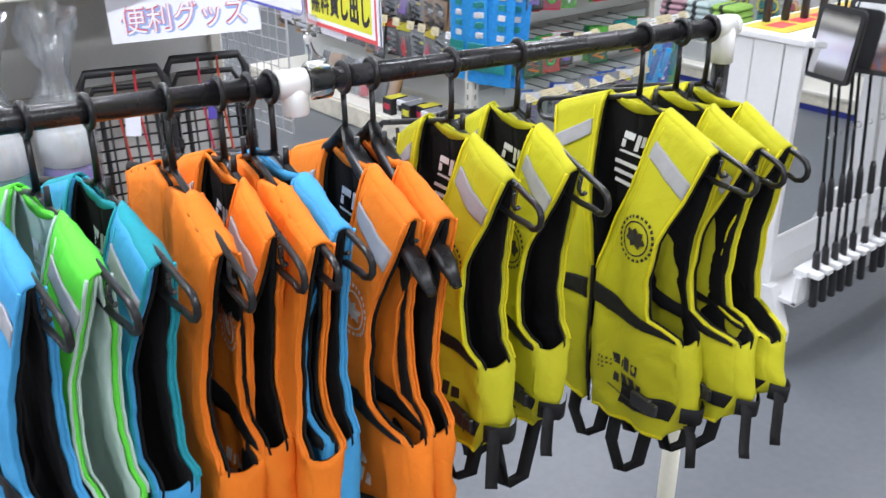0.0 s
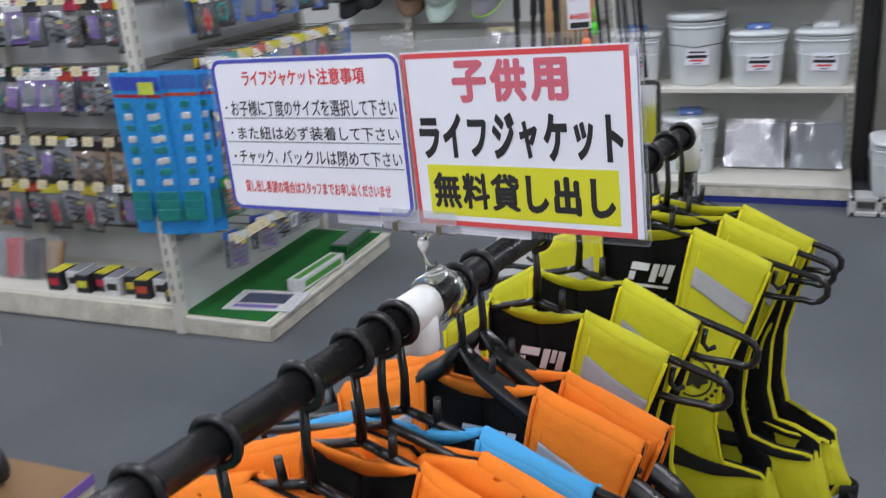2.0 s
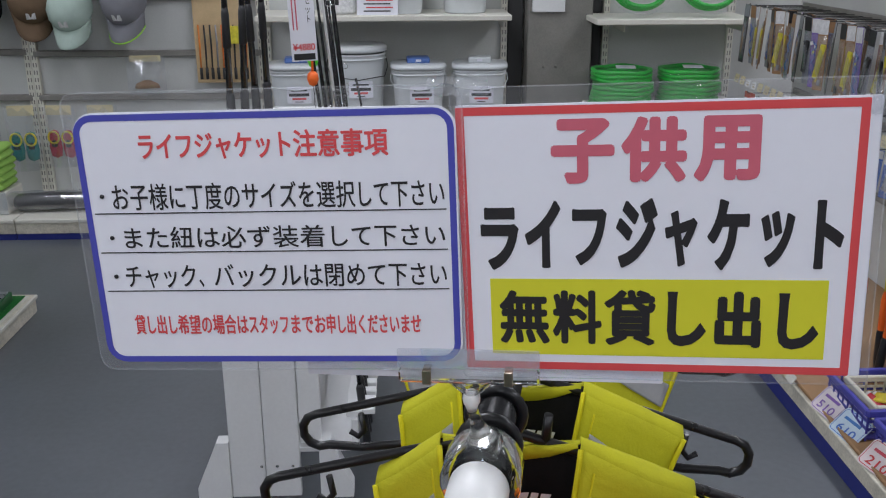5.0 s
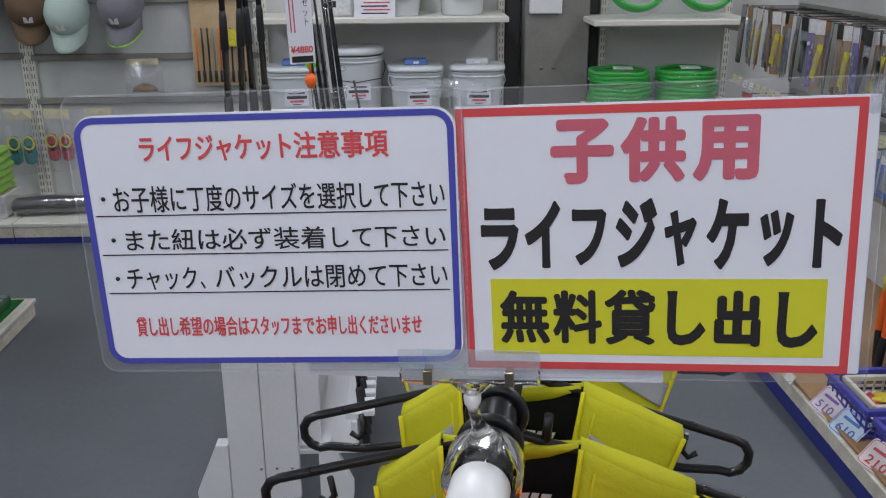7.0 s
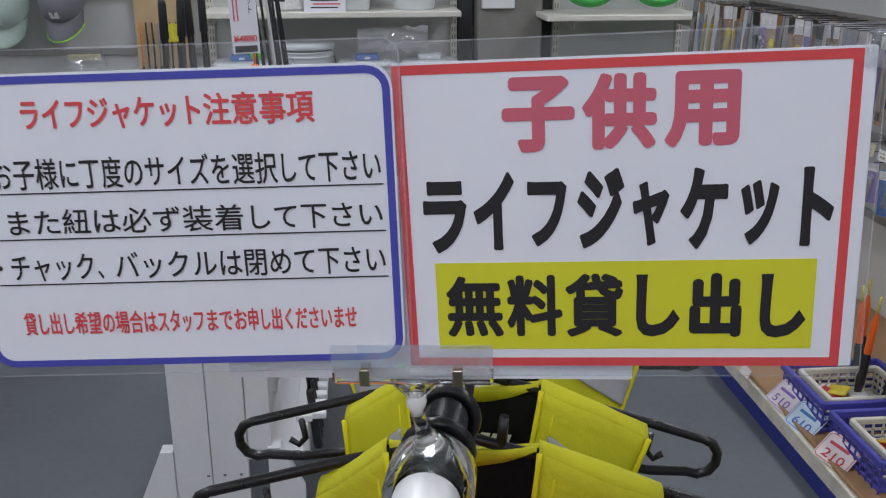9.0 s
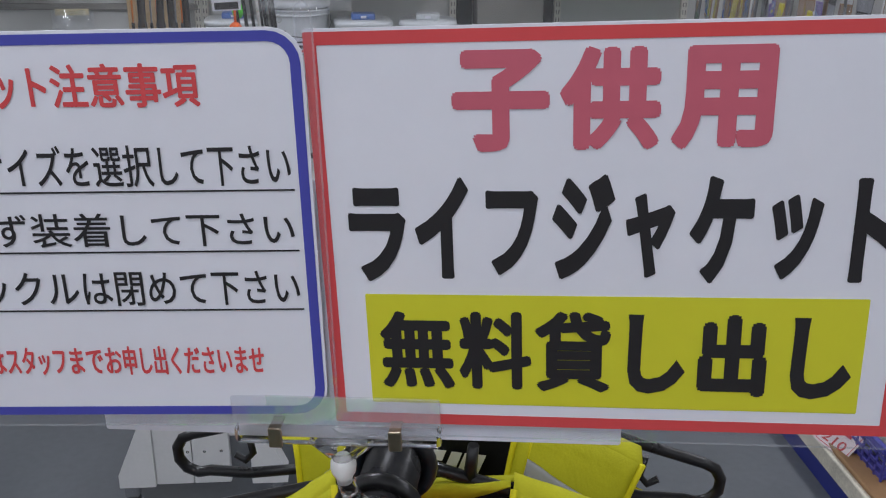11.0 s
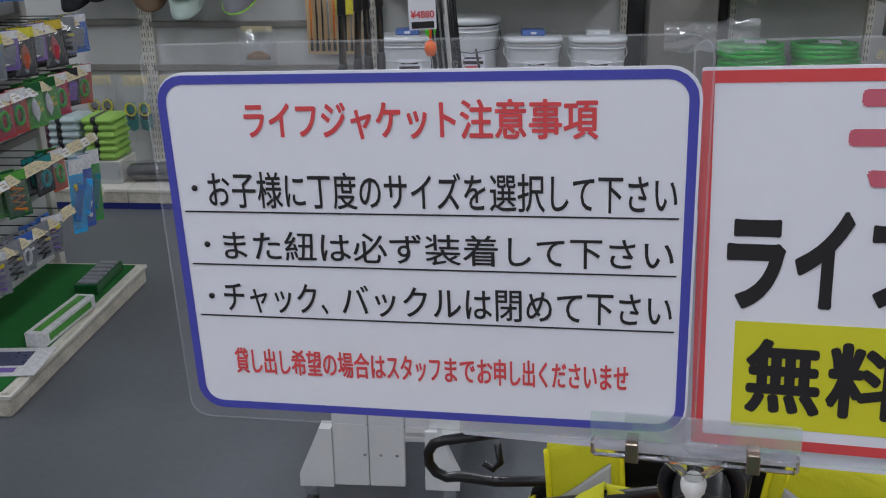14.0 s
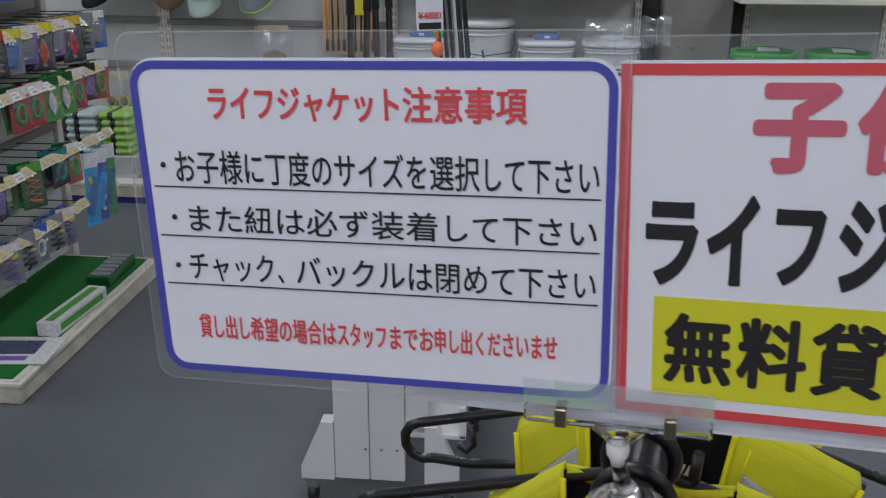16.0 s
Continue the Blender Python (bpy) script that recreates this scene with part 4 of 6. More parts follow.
# west gondola: a bay facing east with a green deck, and a bay facing south
bay = thing("gondola_bay", "ivory gondola bay with hooks and a green felt deck", "shelf")
part("back_panel", Geo().box((-1.985, 2.62, 0.92), (0.02, 1.16, 1.70), ch=0.002), PANEL, bay)
part("post", Geo().box((-1.975, 2.045, 0.95), (0.045, 0.045, 1.9), ch=0.004), SHELFWHITE, bay, "slotted ivory post")
part("post", Geo().box((-1.975, 3.22, 0.95), (0.045, 0.045, 1.9), ch=0.004), SHELFWHITE, bay, "slotted ivory post")
g = Geo()
for i in range(34):
    g.box((-1.952, 2.045, 0.15 + i * 0.05), (0.003, 0.008, 0.026), ch=0.0005).box((-1.975, 2.022, 0.15 + i * 0.05), (0.008, 0.003, 0.026), ch=0.0005)
tagged(part("slot_row", g, RAIL, bay), kind="stuff")
part("base_front", Geo().box((-1.572, 2.58, 0.038), (0.02, 1.08, 0.074), ch=0.003), BASEWHITE, bay)
part("base_end", Geo().box((-1.775, 2.045, 0.038), (0.42, 0.016, 0.074), ch=0.003), BASEWHITE, bay)
part("base_end", Geo().box((-1.775, 3.125, 0.038), (0.42, 0.016, 0.074), ch=0.003), BASEWHITE, bay)
part("deck", Geo().box((-1.765, 2.585, 0.066), (0.42, 1.10, 0.016), ch=0.003), SHELFWHITE, bay)
part("felt", Geo().box((-1.782, 2.585, 0.077), (0.375, 1.05, 0.005), ch=0.001), GREENMAT, bay, "green felt sheet on the deck")
for z in (1.47, 1.27, 1.04, 0.85, 0.59, 0.37):
    part("hook_bar", Geo().box((-1.962, 2.63, z + 0.02), (0.02, 1.12, 0.03), ch=0.003), RAIL, bay)
    tagged_strip(bay, pose(-1.735, 2.135, z, -28, 0, 90), 1.09, skip=0.08)
    n = 11
    for i in range(n):
        y = 2.17 + 1.02 * i / (n - 1)
        if z < 0.6 and y > 2.93:
            continue
        hook(bay, pose(-1.955, y, z + 0.02, 0, 0, 90), 0.21)
        if rnd.random() < 0.9:
            for d in (0.015, 0.05):
                if z > 0.9:
                    kinds = (PACKS[2], PACKS[3], PACKS[6], PACKS[5], PACKS[9], PACKS[12], PACKS[7], PACKS[10], PACKS[2])
                elif z > 0.8 or z > 0.5 and i % 3:
                    kinds = (PACKS[0], PACKS[1], PACKS[0], PACKS[14], PACKS[15], PACKS[0])
                else:
                    kinds = (PACKS[7], PACKS[16], PACKS[7], PACKS[1]) if z > 0.5 else (PACKS[9], PACKS[3], PACKS[17], PACKS[3])
                hung(pose(-1.95 + 0.225 - d, y, z + 0.016, 0, 0, 90 - rnd.uniform(8, 34)), list(kinds))

TALL = [make_pack(lab, 0.062, 0.29, c, WHITEP, g, rnd, 2) for c, g, lab in ((LTBLUE, BLUEP, "tall sky blue pack in clear wrap on a hook"), (BLUEP, LTBLUE, "tall blue pack in clear wrap on a hook"), (GREEN, TEALP, "tall green pack in clear wrap on a hook"))]
for i, p in enumerate(TALL):
    p.matrix_basis = pose(-1.72, 2.98 + 0.075 * i, 0.545, 0, 3, 62)
box = thing("product_box", "long white and green carton lying on green felt", "box", at=pose(-1.62, 2.52, 0.0795, 0, 0, 86))
part("carton", Geo().box((0, 0, 0.025), (0.34, 0.07, 0.05), ch=0.002), WHITEP, box)
part("print_band", Geo().box((0, 0, 0.0508), (0.30, 0.03, 0.001), ch=0.0002), GREEN, box)
part("print_band", Geo().box((0, -0.0355, 0.025), (0.28, 0.001, 0.025), ch=0.0002), GREEN, box)
box = thing("product_box", "flat carton of green packs on green felt", "box", at=pose(-1.66, 2.92, 0.0795, 0, 0, 92))
part("carton", Geo().box((0, 0, 0.02), (0.26, 0.09, 0.04), ch=0.002), DKGREEN, box)
for i in range(6):
    part("inner_pack", Geo().box((-0.10 + 0.04 * i, 0, 0.043), (0.032, 0.075, 0.008), ch=0.002), GREYP, box)
leaf = thing("leaflet", "glossy printed leaflet lying on the green felt", "leaflet", at=pose(-1.70, 2.24, 0.0805, 0, 0, 6))
part("page", Geo().box((0, 0, 0), (0.30, 0.20, 0.0012), ch=0.0003), WHITEP, leaf)
part("picture", Geo().box((-0.01, 0.02, 0.001), (0.20, 0.10, 0.0006), ch=0.0001), mat("leaflet_print", (0.08, 0.09, 0.16), 0.3, var=0.5, scale=60), leaf)
part("print_bar", Geo().box((-0.02, -0.06, 0.001), (0.19, 0.03, 0.0006), ch=0.0001), PURPLE, leaf)

bay2 = thing("gondola_bay", "ivory gondola bay with hooks, tags and boxes on its base", "shelf")
part("back_panel", Geo().box((-2.98, 2.46, 0.9), (1.98, 0.02, 1.75), ch=0.002), PANEL, bay2)
part("base_front", Geo().box((-2.98, 2.045, 0.055), (1.96, 0.02, 0.10), ch=0.003), BASEWHITE, bay2)
part("deck", Geo().box((-2.98, 2.25, 0.11), (1.96, 0.41, 0.014), ch=0.003), SHELFWHITE, bay2)
part("post", Geo().box((-3.0, 2.44, 0.95), (0.04, 0.03, 1.9), ch=0.003), SHELFWHITE, bay2)
for z in (1.25, 0.975, 0.69, 0.5):
    part("hook_bar", Geo().box((-2.98, 2.445, z + 0.02), (1.92, 0.02, 0.03), ch=0.003), RAIL, bay2)
    for i in range(20):
        x = -3.87 + 1.84 * i / 19 + rnd.uniform(-0.01, 0.01)
        hook(bay2, pose(x, 2.44, z + 0.02), 0.22)
        t = price_tag(pose(x, 2.205, z + 0.035, -10, 0, 0), rnd.random() < 0.3, bay2)
        share("tag_print", TAG_INK, Matrix(), t)
        for d in (0.05, 0.13)[: rnd.choice((1, 2, 2))]:
            kinds = [PACKS[5], PACKS[12], PACKS[14], PACKS[7], PACKS[9], PACKS[10], PACKS[2]] if z > 0.8 else (PACKS[5], PACKS[13], PACKS[14], PACKS[12], PACKS[9])
            hung(pose(x, 2.44 - 0.24 + d, z + 0.016) @ Matrix.Scale(1.25, 4), list(kinds))

# blue hanging cards at the corner post
def blue_card(m, label):
    root = tagged(part("display_card", plate(Geo(), 0.20, 0.62, 0.004, 0, 0.003, -0.10, -0.61), LTBLUE, at=m), label, "display card", "blue display cards")
    part("header", plate(Geo(), 0.19, 0.05, 0.003, -0.0015, -0.0005, -0.095, -0.055), BLUEP, root)
    part("red_band", Geo().box((0, -0.0012, -0.075), (0.19, 0.0012, 0.012), ch=0.0002), REDP, root)
    for cx in (-0.05, 0.045):
        for i in range(8):
            part("sachet", Geo().box((cx, -0.004, -0.11 - 0.042 * i), (0.032, 0.006, 0.024), ch=0.002), WHITEP if i % 2 else TEALP, root)
    for cx in (-0.055, 0.04):
        for i in range(3):
            part("sachet", Geo().box((cx, -0.012 - 0.004 * i, -0.46 - 0.034 * i), (0.075, 0.004, 0.045), ch=0.001), TEALP, root)
    return root


c0 = blue_card(pose(-1.95, 1.99, 1.03, 4, 2, 8), "sky blue display card of small sachets hanging at a post")
copy_thing(c0, pose(-1.83, 2.03, 1.03, 3, 3, 22))
copy_thing(c0, pose(-1.80, 2.09, 1.02, 3, 3, 40))
sticky = tagged(part("sticky_note", plate(Geo(), 0.06, 0.045, 0.002, 0, 0.001, -0.03, -0.0225), mat("lime_note", (0.62, 0.7, 0.08), 0.6), at=pose(-1.90, 1.980, 0.985, 4, 2, 8)), "lime paper note stuck on a blue display card", "note")

# goods on the base of the south bay
for i in range(9):
    x = -2.62 + 0.075 * i
    k = i % 3
    b = thing("product_box", ("small black and yellow carton on the shelf base", "small white carton on the shelf base", "small black carton on the shelf base")[k], "box", "cartons on the base", pose(x, 2.12 + 0.03 * (i % 2), 0.1175, 0, 0, rnd.uniform(-8, 8)))
    part("carton", Geo().box((0, 0, 0.04), (0.07, 0.11, 0.08), ch=0.002), (BLACKP, WHITEP, BLACKP)[k], b)
    part("lid_band", Geo().box((0, 0, 0.0808), (0.06, 0.10, 0.001), ch=0.0002), (YELLOWP, GREYP, GREYP)[k], b)
    part("print_band", Geo().box((0, -0.0555, 0.04), (0.05, 0.001, 0.03), ch=0.0002), (REDP, BLACKP, YELLOWP)[k], b)
for i in range(7):
    b = tagged(part("goods_bag", Geo().sheet([[(0.05 * a, 0.02 * math.cos(a * 1.4) * -1, 0.17 * c + 0.01 * rnd.random()) for a in (-1, -0.6, -0.2, 0.2, 0.6, 1)] for c in (0, 0.25, 0.5, 0.75, 1)], (0, 0.012, 0)), (BLACKP, BROWN, BLACKP, GREYP, REDP, BLACKP, BROWN)[i], at=pose(-3.35 + 0.105 * i, 2.16, 0.118, -18, 0, rnd.uniform(-15, 15))), ("dark bag of soft lures leaning on the shelf base", "brown bag of bait leaning on the shelf base")[i % 2], "bag", "bags on the base")
    part("wrapper", Geo().sheet([[(0.056 * a, -0.026, 0.20 * c) for a in (-1, 0, 1)] for c in (0, 0.5, 1)]), BAG, b, "clear wrapper")

# ---- north wall ----
def wall_bay(x0, x1, label, shelves, base=True, rails=(), reach=0.0):
    b = thing("wall_shelf", label, "shelf")
    w, c = x1 - x0, (x0 + x1) / 2
    part("back_panel", Geo().box((c, 4.62, 1.1), (w - 0.004, 0.02, 2.2), ch=0.002), PANEL, b)
    for x in (x0 + 0.018, x1 - 0.018):
        up = part("upright", Geo().box((x, 4.595, 1.1), (0.034, 0.03, 2.2), ch=0.002), SHELFWHITE, b, "slotted ivory upright")
        g = Geo()
        for i in range(52):
            for dx in (-0.007, 0.007):
                g.box((x + dx, 4.579, 0.15 + 0.039 * i), (0.005, 0.003, 0.022), ch=0.0004)
        tagged(part("slot_row", g, RAIL, up), kind="stuff")
    for z, d in shelves:
        part("shelf_board", Geo().box((c - reach / 2, 4.58 - d / 2, z - 0.014), (w - 0.04 + reach, d, 0.028), ch=0.004), SHELFWHITE, b)
        for x in (x0 + 0.05, x1 - 0.05):
            part("bracket", Geo().box((x, 4.58 - d * 0.4, z - 0.05), (0.004, d * 0.7, 0.045), ch=0.001), SHELFWHITE, b)
    if base:
        part("base_deck", Geo().box((c, 4.33, 0.10), (w - 0.004, 0.50, 0.02), ch=0.003), SHELFWHITE, b)
        part("base_front", Geo().box((c, 4.095, 0.062), (w - 0.004, 0.02, 0.056), ch=0.002), BASEWHITE, b)
        part("kick_strip", Geo().box((c, 4.10, 0.017), (w - 0.004, 0.02, 0.034), ch=0.002), BLUEKICK, b, "dark blue kick strip")
    for z in rails:
        part("rail", Geo().box((c, 4.595, z), (w - 0.03, 0.035, 0.032), ch=0.004), RAIL, b, "grey hanging rail")
    return b


wall_bay(-3.90, -2.02, "ivory wall bay with grey hanging rails", (), True, (1.40, 1.16, 0.88, 0.64))
wall_bay(-2.02, -0.79, "ivory wall bay with grey rails holding caps", (), True, (1.40, 1.16, 0.87, 0.64))
wall_bay(-0.79, 0.50, "ivory wall shelf stacked with milky plastic buckets", ((1.09, 0.40), (0.575, 0.40)))
wall_bay(1.01, 1.72, "ivory wall shelf holding coils of green hose", ((1.065, 0.40), (0.62, 0.40)), reach=0.13)
part_wall = thing("concrete_pillar", "bare grey-brown concrete pillar between wall shelves", "pillar", kind="structure")
part("pillar_body", Geo().box((0.765, 4.58, 1.35), (0.34, 0.20, 2.7), ch=0.006), CONCRETE, part_wall)
# solid dark boxes fill both gaps; their shade is painted by colour
part("recess_shade", Geo().box((0.545, 4.63, 1.1), (0.08, 0.05, 2.2), ch=0.002), GAPSHADE, part_wall)
part("recess_shade", Geo().box((0.972, 4.63, 1.1), (0.07, 0.05, 2.2), ch=0.002), GAPSHADE, part_wall)
part("cover_box", Geo().box((0.70, 4.47, 1.19), (0.17, 0.03, 0.22), ch=0.004), WHITEBOARD, part_wall, "white cover plate")
for dx in (-0.035, 0.03):
    part("bolt", Geo().lathe([(0.008, 0), (0.008, 0.006), (0.0, 0.008)], (0.72 + dx, 4.48, 0.80), 10, rot(90)), CONCRETE, part_wall)


def bucket(m, label, r=0.135, h=0.27, latch=BUCKETBLUE, square=4.0, bars=True):
    b = thing("bucket", label, "bucket", "plastic buckets", m)
    g = Geo().lathe([(0.001, 0), (r * 0.84, 0), (r * 0.86, 0.006), (r * 0.97, h * 0.86), (r * 0.97, h * 0.88)], (0, 0, 0), 32, power=square)
    part("body", g, BUCKET, b)
    for z in (0.80, 0.86):
        part("rim", Geo().lathe([(r * 0.96, h * z), (r * 1.01, h * z + 0.002), (r * 1.01, h * z + 0.008), (r * 0.96, h * z + 0.011)], (0, 0, 0), 32, power=square), BUCKET, b)
    lid = part("lid", Geo().lathe([(r * 1.0, h * 0.91), (r * 1.05, h * 0.92), (r * 1.05, h * 0.97), (r * 0.98, h), (r * 0.5, h * 1.005), (0.001, h * 1.005)], (0, 0, 0), 32, power=square), BUCKET, b, "milky plastic lid")
    if latch:
        part("hatch", Geo().box((0, 0, h + 0.014), (r * 0.85, r * 0.7, 0.030), ch=0.006), latch, lid, "small raised hatch")
        part("hatch_mark", Geo().box((0, -r * 0.36, h + 0.014), (r * 0.2, 0.002, 0.012), ch=0.0005), PAPER, lid)
    part("bail", Geo().tube([(r * 1.03, 0, h * 0.8), (r * 1.06, -0.03, h * 0.7), (r * 0.9, -r * 0.95, h * 0.60), (0, -r * 1.06, h * 0.55), (-r * 0.9, -r * 0.95, h * 0.60), (-r * 1.06, -0.03, h * 0.7), (-r * 1.03, 0, h * 0.8)], 0.0025, 6), BLACKWIRE if square < 3 else BUCKET, b)
    lab = part("paper_label", plate(Geo(), 0.12, 0.085, 0.002, -r * 0.99, -r * 0.99 + 0.001, -0.05, h * 0.30), PAPER, b, "white paper label with print")
    for i, (ink, f, z) in enumerate(((BLACKINK, 0.08, 0.066), (BLACKINK, 0.10, 0.044), (RED, 0.07, 0.024), (BLACKINK, 0.04, 0.009))):
        part("print_bar", Geo().box((0.010, -r * 0.99 - 0.0008, h * 0.30 + z), (f, 0.0008, (0.008, 0.015, 0.010, 0.004)[i]), ch=0.0002), ink, lab)
    return b


ML = "milky plastic bucket with lid and paper label on a shelf"
bucket(pose(0.02, 4.33, 0.576, 0, 0, 3), ML)
bucket(pose(0.335, 4.33, 0.576, 0, 0, -4), ML, latch=BUCKET)
bucket(pose(-0.29, 4.36, 0.576, 0, 0, 5), "tall milky round bucket with wire handle on a shelf", 0.145, 0.36, None, 2.0)
bucket(pose(-0.60, 4.36, 0.576, 0, 0, 5), ML)
bucket(pose(-0.08, 4.36, 1.091, 0, 0, 3), ML, 0.14, 0.27)
bucket(pose(0.26, 4.36, 1.091, 0, 0, -3), ML, 0.12, 0.27, BUCKET, 2.0)
bucket(pose(-0.31, 4.33, 0.111, 0, 0, 8), "milky plastic bucket on the shelf base", 0.14, 0.30)
bucket(pose(0.70, 4.05, 0.101, 0, 0, 2), "milky plastic bucket standing on a pale concrete block", 0.135, 0.27, BUCKET)
blk = thing("concrete_block", "pale grey hollow block standing on the floor", "block", at=pose(0.68, 4.0, 0))
BLOCK = mat("pale_block", (0.55, 0.55, 0.53), 0.8, var=0.1, bump=0.2)
g = Geo()
for x, w in ((-0.178, 0.035), (-0.062, 0.03), (0.062, 0.03), (0.178, 0.035)):
    g.box((x, 0, 0.05), (w, 0.12, 0.10), ch=0.006)
g.box((0, 0, 0.0135), (0.385, 0.12, 0.027), ch=0.006).box((0, 0, 0.0865), (0.385, 0.12, 0.027), ch=0.006).box((0, 0.05, 0.05), (0.38, 0.012, 0.09), ch=0.002)
part("block_body", g, BLOCK, blk)
cb = thing("cooler_box", "white soft cooler box with black handle on a shelf", "box", at=pose(-0.37, 4.33, 1.091))
part("body", Geo().box((0, 0, 0.09), (0.17, 0.16, 0.18), ch=0.012), WHITEP, cb)
part("handle", Geo().tube([(-0.03, -0.07, 0.18), (-0.03, -0.085, 0.15), (0.0, -0.09, 0.13), (0.03, -0.085, 0.15), (0.03, -0.07, 0.18)], 0.006, 8), BLACKPL, cb)
part("picture", Geo().box((-0.03, -0.0815, 0.06), (0.07, 0.001, 0.03), ch=0.0003), BLACKP, cb)
nb = thing("printed_card", "white printed card standing on the bucket shelf", "card", at=pose(-0.175, 4.20, 1.091, -4, 0, 0))
part("card", plate(Geo(), 0.20, 0.12, 0.002, 0, 0.002, -0.10, 0), PAPER, nb)
for i in range(6):
    part("print_bar", Geo().box((0.01 - 0.012 * (i % 2), -0.0008, 0.104 - 0.017 * i), (0.13, 0.0008, 0.006), ch=0.0002), (RED, BLACKINK)[i % 2], nb)
for x, w in ((0.02, 0.30), (0.33, 0.26)):
    sh = tagged(part("wrapped_tray", Geo().box((0, 0, 0.12), (w, 0.02, 0.24), ch=0.004), GREYP, at=pose(x, 4.36, 0.116, -22, 0, 0)), "grey flat tray in crinkled clear wrap", "tray", "wrapped trays")
    part("wrapper", Geo().sheet([[(w * 0.52 * a, -0.014 + 0.006 * noise.noise(Vector((a * 4, c * 5, x))), 0.26 * c) for a in [q / 5 - 1 for q in range(11)]] for c in [q / 8 for q in range(9)]]), BAG, sh, "clear crinkled wrap")
HOSE = mat("green_hose", (0.005, 0.40, 0.03), 0.3, var=0.15)


def hose(m, label, r=0.13, n=3):
    b = thing("hose_coil", label, "hose", "green hose coils", m)
    for i in range(n):
        part("turn", Geo().tube([(r * (1 - 0.03 * i) * math.cos(2 * math.pi * j / 36), r * 0.95 * math.sin(2 * math.pi * j / 36), 0.012 + 0.021 * i + 0.003 * math.sin(j * 0.7 + i)) for j in range(36)], 0.0115, 8, closed=True), HOSE, b)
    g = Geo()
    rows = []
    for z, f in ((0.001, 1.0), (0.02, 1.10), (0.05, 1.10), (0.021 * n + 0.008, 0.95), (0.021 * n + 0.004, 0.3)):
        rows.append([((r + 0.012) * f * math.cos(2 * math.pi * j / 30), (r + 0.012) * f * math.sin(2 * math.pi * j / 30), z + 0.006 * noise.noise(Vector((j * 0.9, z * 90, r)))) for j in range(31)])
    part("wrapper", g.sheet(rows), FILM, b, "clear crinkled wrapper")
    part("insert_card", Geo().box((0, -0.02, 0.021 * n + 0.006), (0.12, 0.10, 0.001), ch=0.0002), PAPER, b)
    return b


for x in (1.07, 1.42):
    for i in range(3):
        hose(pose(x + 0.012 * (i % 2), 4.34, 0.621 + 0.062 * i, 0, 0, 40 * i), "coil of green hose in clear wrap on a shelf", 0.155)
    hose(pose(x + 0.07, 4.36, 1.232, 68, 0, 0), "coil of green hose in clear wrap leaning on a shelf", 0.15)
for i in range(4):
    t = tagged(part("flat_pack", Geo().box((0, 0, 0.012), (0.26, 0.30, 0.024), ch=0.005), (BROWN, GREYP)[i % 2], at=pose(1.25 + 0.02 * i, 4.30, 0.111 + 0.027 * i, 0, 0, 4 * i)), "flat brown goods in clear wrap on the shelf base", "package", "flat packs")
    part("wrapper", Geo().sheet([[(0.14 * a, 0.16 * c, 0.028 + 0.006 * noise.noise(Vector((a * 5, c * 5, i)))) for a in [q / 4 - 1 for q in range(9)]] for c in [q / 4 - 1 for q in range(9)]]), BAG, t, "clear wrap")


# caps
def cap(m, crown, brim, label, edge=None):
    b = thing("baseball_cap", label, "cap", "caps on the rails", m)
    g = Geo().lathe([(0.085, 0), (0.088, 0.03), (0.080, 0.065), (0.055, 0.095), (0.02, 0.108), (0.001, 0.110)], (0, 0, 0), 20, sy=1.15)
    part("crown", g, crown, b)
    rows = []
    for q in (0, 0.25, 0.5, 0.75, 1):
        rows.append([((0.086 + 0.0 * q) * math.sin(a) * (1 - 0.12 * q), -0.095 * math.cos(a) - 0.075 * q * math.cos(a * 0.8), 0.004 - 0.02 * q - 0.035 * math.sin(a) ** 2 * q) for a in [radians(-75 + 15 * i) for i in range(11)]])
    part("brim", Geo().sheet(rows, (0, 0, 0.003)), brim, b)
    if edge:
        part("brim_edge", Geo().tube(rows[-1], 0.0035, 6), edge, b, "bright edge")
    part("button", Geo().lathe([(0.007, 0), (0.005, 0.004), (0.001, 0.005)], (0, 0, 0.109), 8), crown, b)
    part("patch", Geo().box((0, -0.094, 0.048), (0.035, 0.004, 0.028), rot(-18), ch=0.001), WHITEP, b)
    return b


CB, CM, CG, CK = cloth("brown_cap", (0.13, 0.085, 0.05)), cloth("mint_cap", (0.42, 0.52, 0.46)), cloth("grey_cap", (0.19, 0.19, 0.21)), cloth("black_cap", (0.012, 0.012, 0.014))
CR, CW = cloth("red_cap", (0.45, 0.02, 0.03)), cloth("white_cap", (0.6, 0.6, 0.6))
LIME = mat("lime_edge", (0.35, 0.75, 0.05), 0.5)
